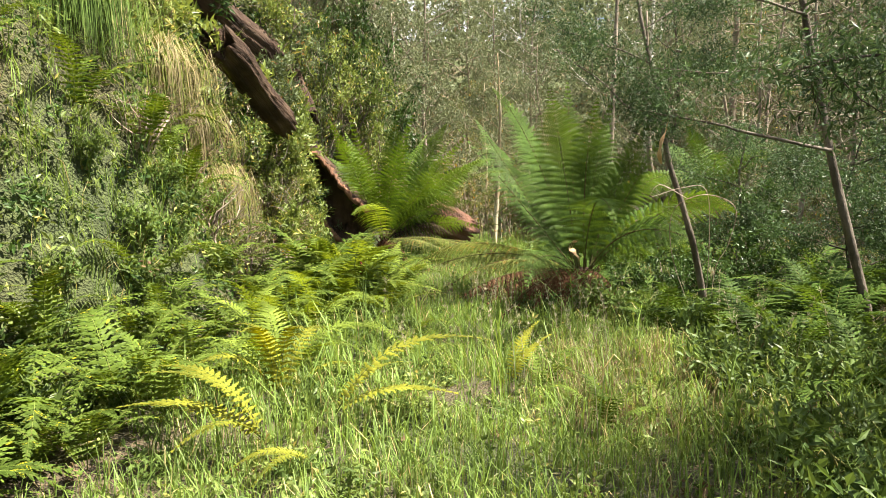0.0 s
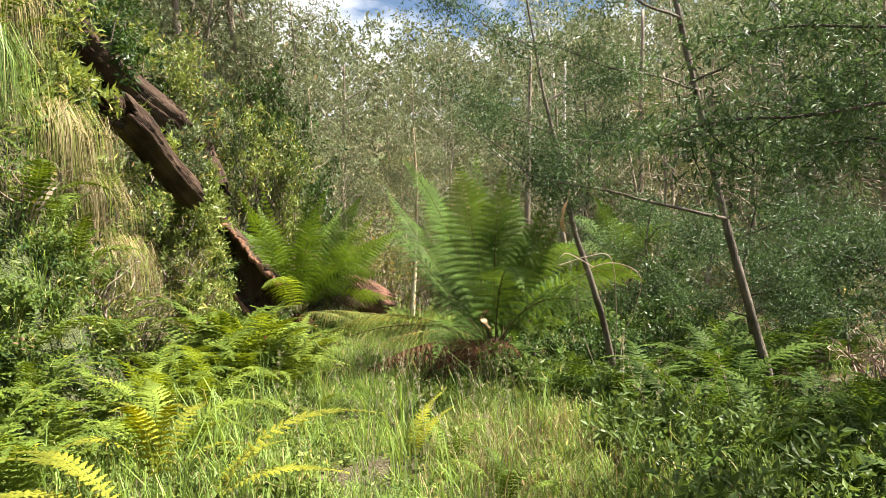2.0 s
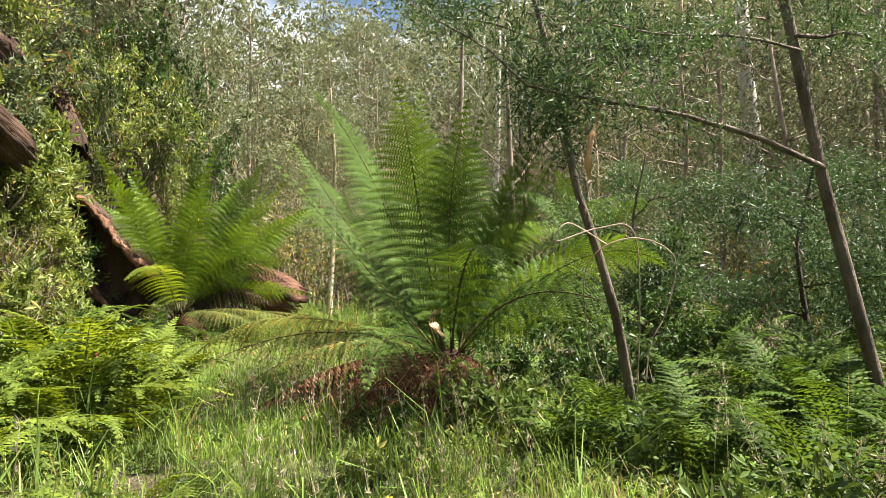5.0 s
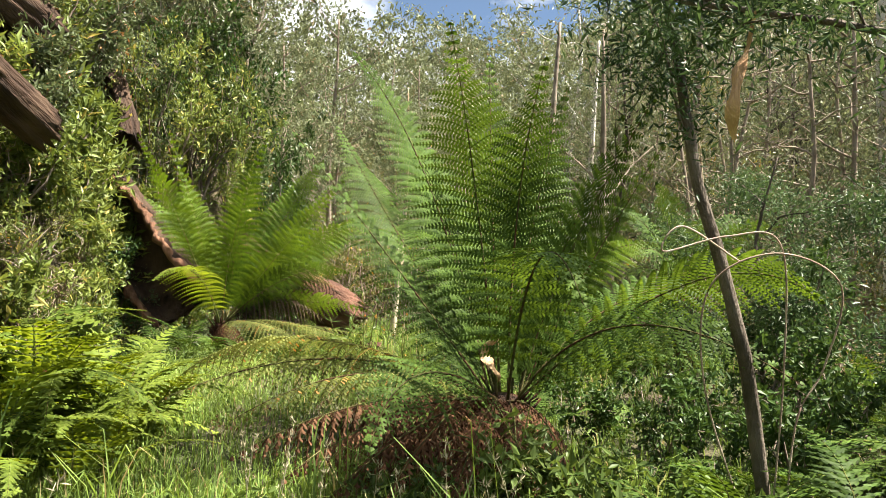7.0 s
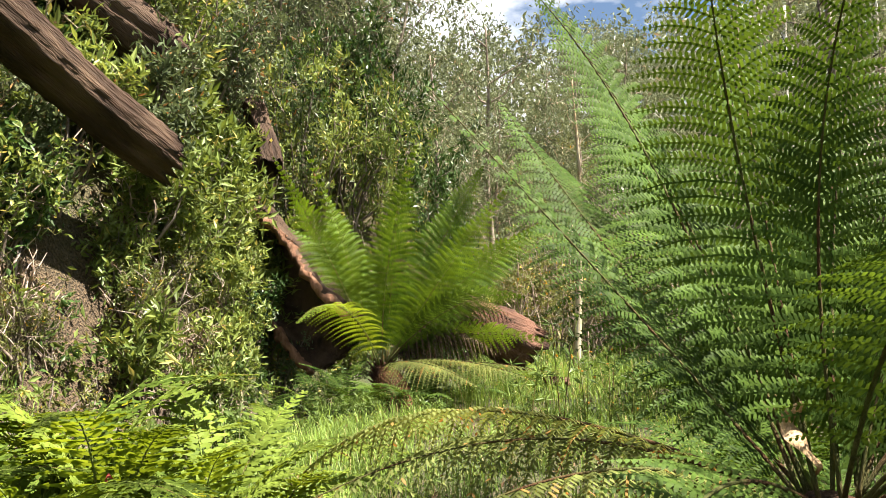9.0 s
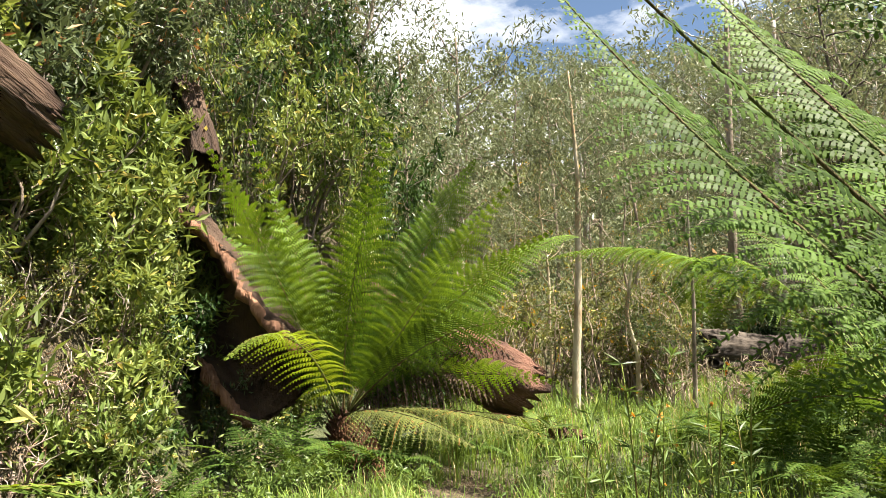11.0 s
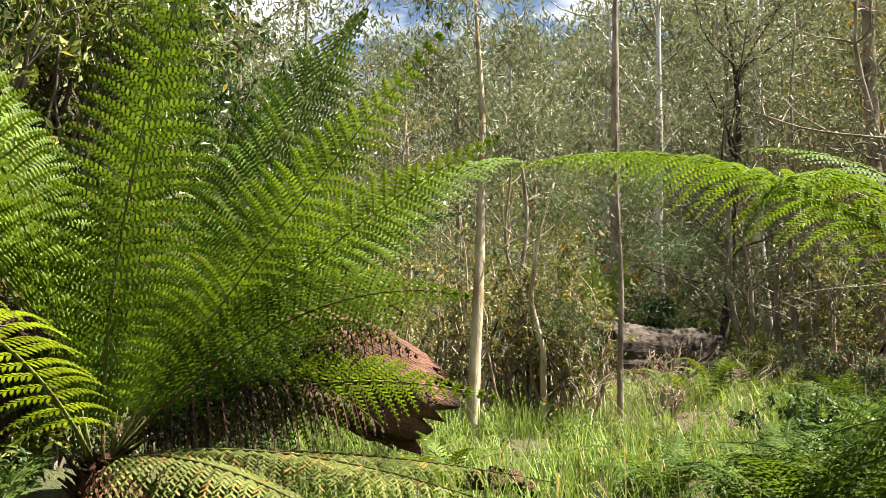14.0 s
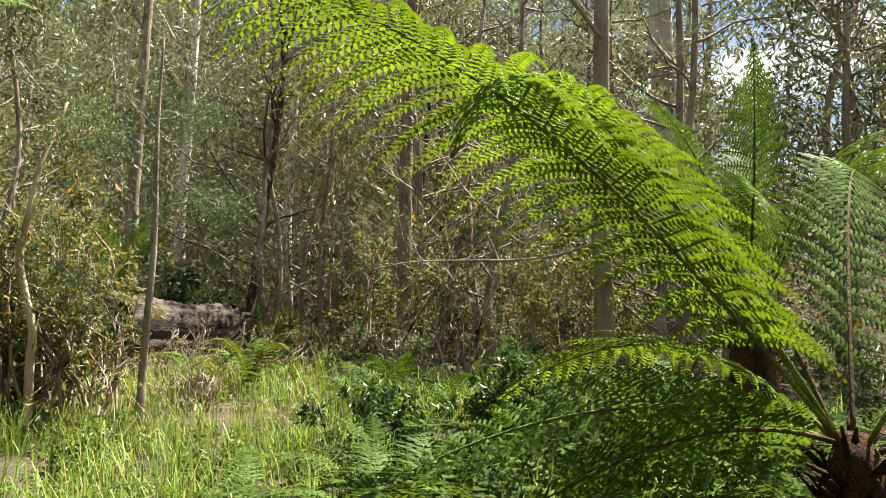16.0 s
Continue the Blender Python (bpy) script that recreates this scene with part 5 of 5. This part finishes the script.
def grass_patch(n, box, tall, label, name, seed, mat, lean=1.0, wide=0.006, keep=None):
    r = np.random.default_rng(seed)
    c = n // 9
    cx, cy = r.uniform(box[0], box[1], c), r.uniform(box[2], box[3], c)
    if keep is not None:
        ok = keep(cx, cy)
        cx, cy = cx[ok], cy[ok]
    k = r.uniform(0.5, 1.15, len(cx))
    x, y, k = (np.repeat(q, 9) for q in (cx, cy, k))
    x, y = x + r.normal(0, 0.05, len(x)), y + r.normal(0, 0.05, len(x))
    g = Build()
    blades(x, y, tall * k * r.uniform(0.5, 1.2, len(x)), wide * r.uniform(0.6, 1.4, len(x)), lean, r, g)
    tagged(new(name, g.mesh(name, [mat])), label, "grass", kind="stuff")


def on_flat(x, y):
    return (x > bank_foot(y) - 0.4) & (np.sin(x * 2.1 + y * 0.7) + np.sin(y * 1.9 - x) + 1.5 > 0)


grass_patch(30000, (-2.2, 3.6, 1.2, 10.0), 0.36, "tall sunlit green grass along the track", "grass", 401, GRASS, 1.0, 0.006, on_flat)
grass_patch(15000, (-1.6, 3.0, 9.0, 16.5), 0.30, "short bright green grass along the track", "grass", 402, GRASS, 1.0, 0.006, on_flat)
grass_patch(22000, (-0.5, 7.5, 16.0, 26), 0.48, "bright meadow grass beyond the ferns", "grass", 403, GRASS, 0.9, 0.008, on_flat)
grass_patch(9000, (3.0, 9.0, 1.0, 16), 0.32, "shaded grass under the wattles", "grass", 404, GRASS, 1.1, 0.008)
grass_patch(1800, (0.9, 2.2, 4.8, 7.2), 0.42, "clump of dry straw-coloured grass", "dry_grass", 405, GRASS_DRY, 0.9, 0.005)
grass_patch(3600, (-1.8, 2.4, 4.0, 9.6), 0.75, "clumps of long arching green grass", "grass", 408, GRASS, 1.1, 0.009, lambda x, y: np.sin(x * 5.3 + y * 2.1) * np.sin(y * 4.7 - x) > 0.45)
grass_patch(6000, (-2.4, -0.4, 9.5, 15.5), 0.34, "green grass at the foot of the bank", "grass", 409, GRASS, 1.1, 0.007)
grass_patch(9000, (-30, 40, 24, 60), 0.55, "rough pale grass under the far trees", "grass", 406, GRASS_DRY, 1.0, 0.03)
grass_patch(9000, (-6.0, -3.0, 6.5, 12.5), 0.5, "rough grass on the bank", "grass", 407, GRASS, 1.6, 0.007)


def hanging_grass(x, y, n, length, seed, mat):
    """A tussock on the bank whose long leaves hang down over the edge."""
    r = np.random.default_rng(seed)
    z = float(height(x, y))
    root = np.array((x, y, z + 0.1)) + r.normal(0, 1, (n, 3)) * (0.22, 0.3, 0.08)
    a = r.normal(-0.25, 0.7, n)
    out = np.stack([np.cos(a), np.sin(a), 0 * a], 1)
    s = np.stack([-np.sin(a), np.cos(a), 0 * a], 1) * 0.0035
    l = (length * r.uniform(0.5, 1.15, n))[:, None]
    m1 = root + UP * l * 0.12 + out * l * 0.22
    m2 = root - UP * l * 0.15 + out * l * 0.40
    tip = root - UP * l * 0.75 + out * l * 0.48
    v = np.stack([root - s, root + s, m1 - s, m1 + s, m2 - s, m2 + s, tip], 1)
    f = (np.arange(n) * 7)[:, None, None] + np.array([[0, 1, 3], [0, 3, 2], [2, 3, 5], [2, 5, 4], [4, 5, 6]])
    ob = new("tussock", Build().add(v, f).mesh("tussock", [mat]))
    tagged(ob, "tussock of long dry grass hanging down the bank", "grass tussock", "tussocks on the bank")


for k, (x, y, n, l) in enumerate(((-4.2, 8.4, 700, 1.3), (-4.4, 9.2, 700, 1.4), (-3.9, 10.0, 700, 1.2), (-4.7, 7.6, 600, 1.2), (-3.55, 11.2, 600, 1.1), (-3.7, 10.7, 500, 1.0), (-5.1, 6.8, 600, 1.2), (-5.3, 10.4, 600, 1.4), (-4.5, 12.3, 500, 1.2), (-4.9, 8.7, 600, 1.4))):
    hanging_grass(x, y, n, l, 500 + k, GRASS_DRY if k % 3 else GRASS)


def seed_stalk(x, y, tall, seed):
    """A tall grass stalk with a loose seed head."""
    r = np.random.default_rng(seed)
    z = float(height(x, y))
    bend = r.normal(0, 0.1, 2)
    line = bezier((x, y, z - 0.03), (x, y, z + tall * 0.6), (x + bend[0], y + bend[1], z + tall), 10)
    root = tagged(new("seed_stalk"), "tall grass stalk with a pale seed head", "grass stalk", "seed stalks in the meadow")
    part("stalk", Build().tube(line, np.linspace(0.0028, 0.001, 10), 4, 0).mesh("stalk", [SEED]), root)
    g = Build()
    p = np.repeat(line[6:], 9, 0) + r.normal(0, 0.008, (36, 3))
    g.leaves(p, r.normal(0, 0.6, p.shape) + UP, r.normal(0, 1, p.shape), r.uniform(0.02, 0.04, 36), 0.006)
    tagged(part("seed_head", g.mesh("seed_head", [SEED]), root), kind="stuff")


def plant_stalks():
    r = np.random.default_rng(77)
    for x0, x1, y0, y1, n, tall in ((2.6, 3.9, 18.6, 20.3, 16, 0.95), (4.0, 6.5, 21, 23.5, 14, 0.9), (0.4, 1.9, 6.5, 8.9, 22, 0.6), (-0.6, 1.5, 4.4, 7.0, 16, 0.85), (-2.3, -1.6, 11.6, 13.6, 10, 0.8), (2.2, 3.2, 5.6, 7.6, 10, 0.8)):
        for k in range(n):
            seed_stalk(r.uniform(x0, x1), r.uniform(y0, y1), tall * r.uniform(0.7, 1.15), int(r.integers(1e6)))


plant_stalks()


# ---- small things ----
def flower_weed(x, y, tall, seed, flowers=True):
    """A leafy upright weed with narrow leaves and small orange blooms."""
    r = np.random.default_rng(seed)
    z = float(height(x, y))
    root = tagged(new("flowering_weed"), "upright narrow-leaved weed with small orange flowers" if flowers else "upright narrow-leaved green weed", "weed", "flowering weeds by the track")
    stem, leafy, bloom = Build(), Build(), Build()
    for k in range(2):
        top = np.array((x, y, z)) + np.array((*r.normal(0, 0.12, 2), tall * r.uniform(0.75, 1.0)))
        line = bezier((x, y, z - 0.03), (x + 0.02, y, z + tall * 0.5), top, 10)
        stem.tube(line, np.linspace(0.007, 0.003, 10), 5, 0)
        p = np.repeat(line[2:], 5, 0)
        leafy.leaves(p, unit(r.normal(0, 1, p.shape) * (1, 1, 0.3) + UP * 0.45), r.normal(0, 0.4, p.shape) + UP, r.uniform(0.08, 0.14, len(p)), 0.017)
        c = np.repeat(line[r.integers(5, 10, 2)] + r.normal(0, 0.02, (2, 3)), 9, 0)
        bloom.leaves(c, r.normal(0, 1, c.shape) + UP * 0.4, r.normal(0, 1, c.shape) + UP, 0.018, 0.011)
    part("stem", stem.mesh("stem", [STALK_GREEN]), root)
    part("leaves", leafy.mesh("leaves", [LEAF_WEED]), root)
    if flowers:
        tagged(part("flower", bloom.mesh("flower", [ORANGE_FLOWER]), root), kind="stuff")


for k, (x, y, h, f) in enumerate(((0.92, 13.0, 1.3, True), (1.3, 13.1, 1.35, True), (1.15, 13.6, 1.1, True), (0.66, 13.3, 1.15, False), (0.85, 13.5, 1.0, False), (1.5, 13.7, 1.0, True), (1.5, 13.2, 1.3, False))):
    flower_weed(x, y, h, 600 + k, f)


def red_spike(x, y, tall):
    z = float(height(x, y))
    root = tagged(new("red_spike"), "bright red young shoot among the ferns", "flower spike")
    part("stem", Build().tube(np.array([(x, y, z - 0.03), (x + 0.01, y, z + tall * 0.7), (x, y, z + tall)]), [0.006, 0.005, 0.004], 5, 0).mesh("stem", [STALK_GREEN]), root)
    zs = np.linspace(z + tall - 0.02, z + tall + 0.17, 9)
    part("bud", Build().tube(np.stack([x + 0.006 * np.sin(zs * 30), y + 0 * zs, zs], 1), np.array([0.008, 0.018, 0.021, 0.02, 0.021, 0.02, 0.022, 0.017, 0.004]), 8, 0, 0.06).mesh("bud", [RED_SPIKE]), root)


red_spike(-1.13, 10.21, 0.60)


def bark_strip(name, top, length, width, seed, label):
    """A curl of shed bark hanging free, or lying where it fell."""
    r = np.random.default_rng(seed)
    n, k = 14, 5
    u = np.linspace(0, 1, n)
    line = np.array(top, float) + np.stack([0.05 * np.sin(u * 5 + seed), 0.04 * np.sin(u * 7), -u * length], 1)
    half = width * (0.35 + 0.65 * np.sin(np.pi * np.clip(u * 0.9 + 0.08, 0, 1))) * (1 + 0.35 * np.sin(u * 17))
    ang = np.linspace(-1.2, 1.2, k)
    turn = u * 1.6 + seed
    shell = []
    for thick in (0, 0.006):
        x = (half[:, None] - thick) * np.sin(ang)[None]
        y = (half[:, None] - thick) * np.cos(ang)[None] * 0.7
        shell.append(line[:, None] + np.stack([x * np.cos(turn)[:, None] - y * np.sin(turn)[:, None], x * np.sin(turn)[:, None] + y * np.cos(turn)[:, None], 0 * x], -1))
    i, j = np.meshgrid(np.arange(n - 1), np.arange(k - 1), indexing="ij")
    q = np.stack([i * k + j, i * k + j + 1, (i + 1) * k + j + 1, (i + 1) * k + j], -1).reshape(-1, 4)
    f = np.concatenate([q[:, [0, 1, 2]], q[:, [0, 2, 3]]])
    ob = new(name, Build().add(shell[0], f, 0, True).add(shell[1], f[:, ::-1], 0, True).mesh(name, [BARK_PEEL]))
    return tagged(ob, label, "bark")


def vine(pts, seed):
    """A thin pale dead vine in loops."""
    pts = np.array(pts, float)
    n = 60
    k = np.linspace(0, len(pts) - 1, n)
    i = np.clip(k.astype(int), 0, len(pts) - 2)
    u = (k - i)[:, None]
    t = np.gradient(pts, axis=0)
    h = (2 * u ** 3 - 3 * u ** 2 + 1) * pts[i] + (u ** 3 - 2 * u ** 2 + u) * t[i] + (3 * u ** 2 - 2 * u ** 3) * pts[i + 1] + (u ** 3 - u ** 2) * t[i + 1]
    tagged(new("vine", Build().tube(h, 0.0055, 5, 0).mesh("vine", [TWIG_PALE])), "thin pale dead vine hanging in loops round a stem", "vine")


vine([(3.05, 8.95, 0.0), (2.78, 8.95, 0.75), (2.76, 8.9, 1.3), (3.1, 8.85, 1.5), (3.5, 8.9, 1.35), (3.45, 8.95, 0.9), (3.3, 8.95, 0.6), (3.25, 8.95, 0.0)], 1)
vine([(3.2, 9.0, -0.05), (3.22, 8.95, 0.9), (3.15, 8.9, 1.55), (2.85, 8.9, 1.58), (2.5, 8.9, 1.48), (2.6, 8.9, 1.62), (2.95, 8.95, 1.45)], 2)
bark_strip("bark_strip", (2.24, 7.58, 2.28), 0.46, 0.032, 1, "strip of orange-brown bark hanging from a branch")
bark_strip("bark_strip", (1.84, 10.32, 0.86), 0.30, 0.05, 3, "pale curl of dead bark caught in the fern crown")
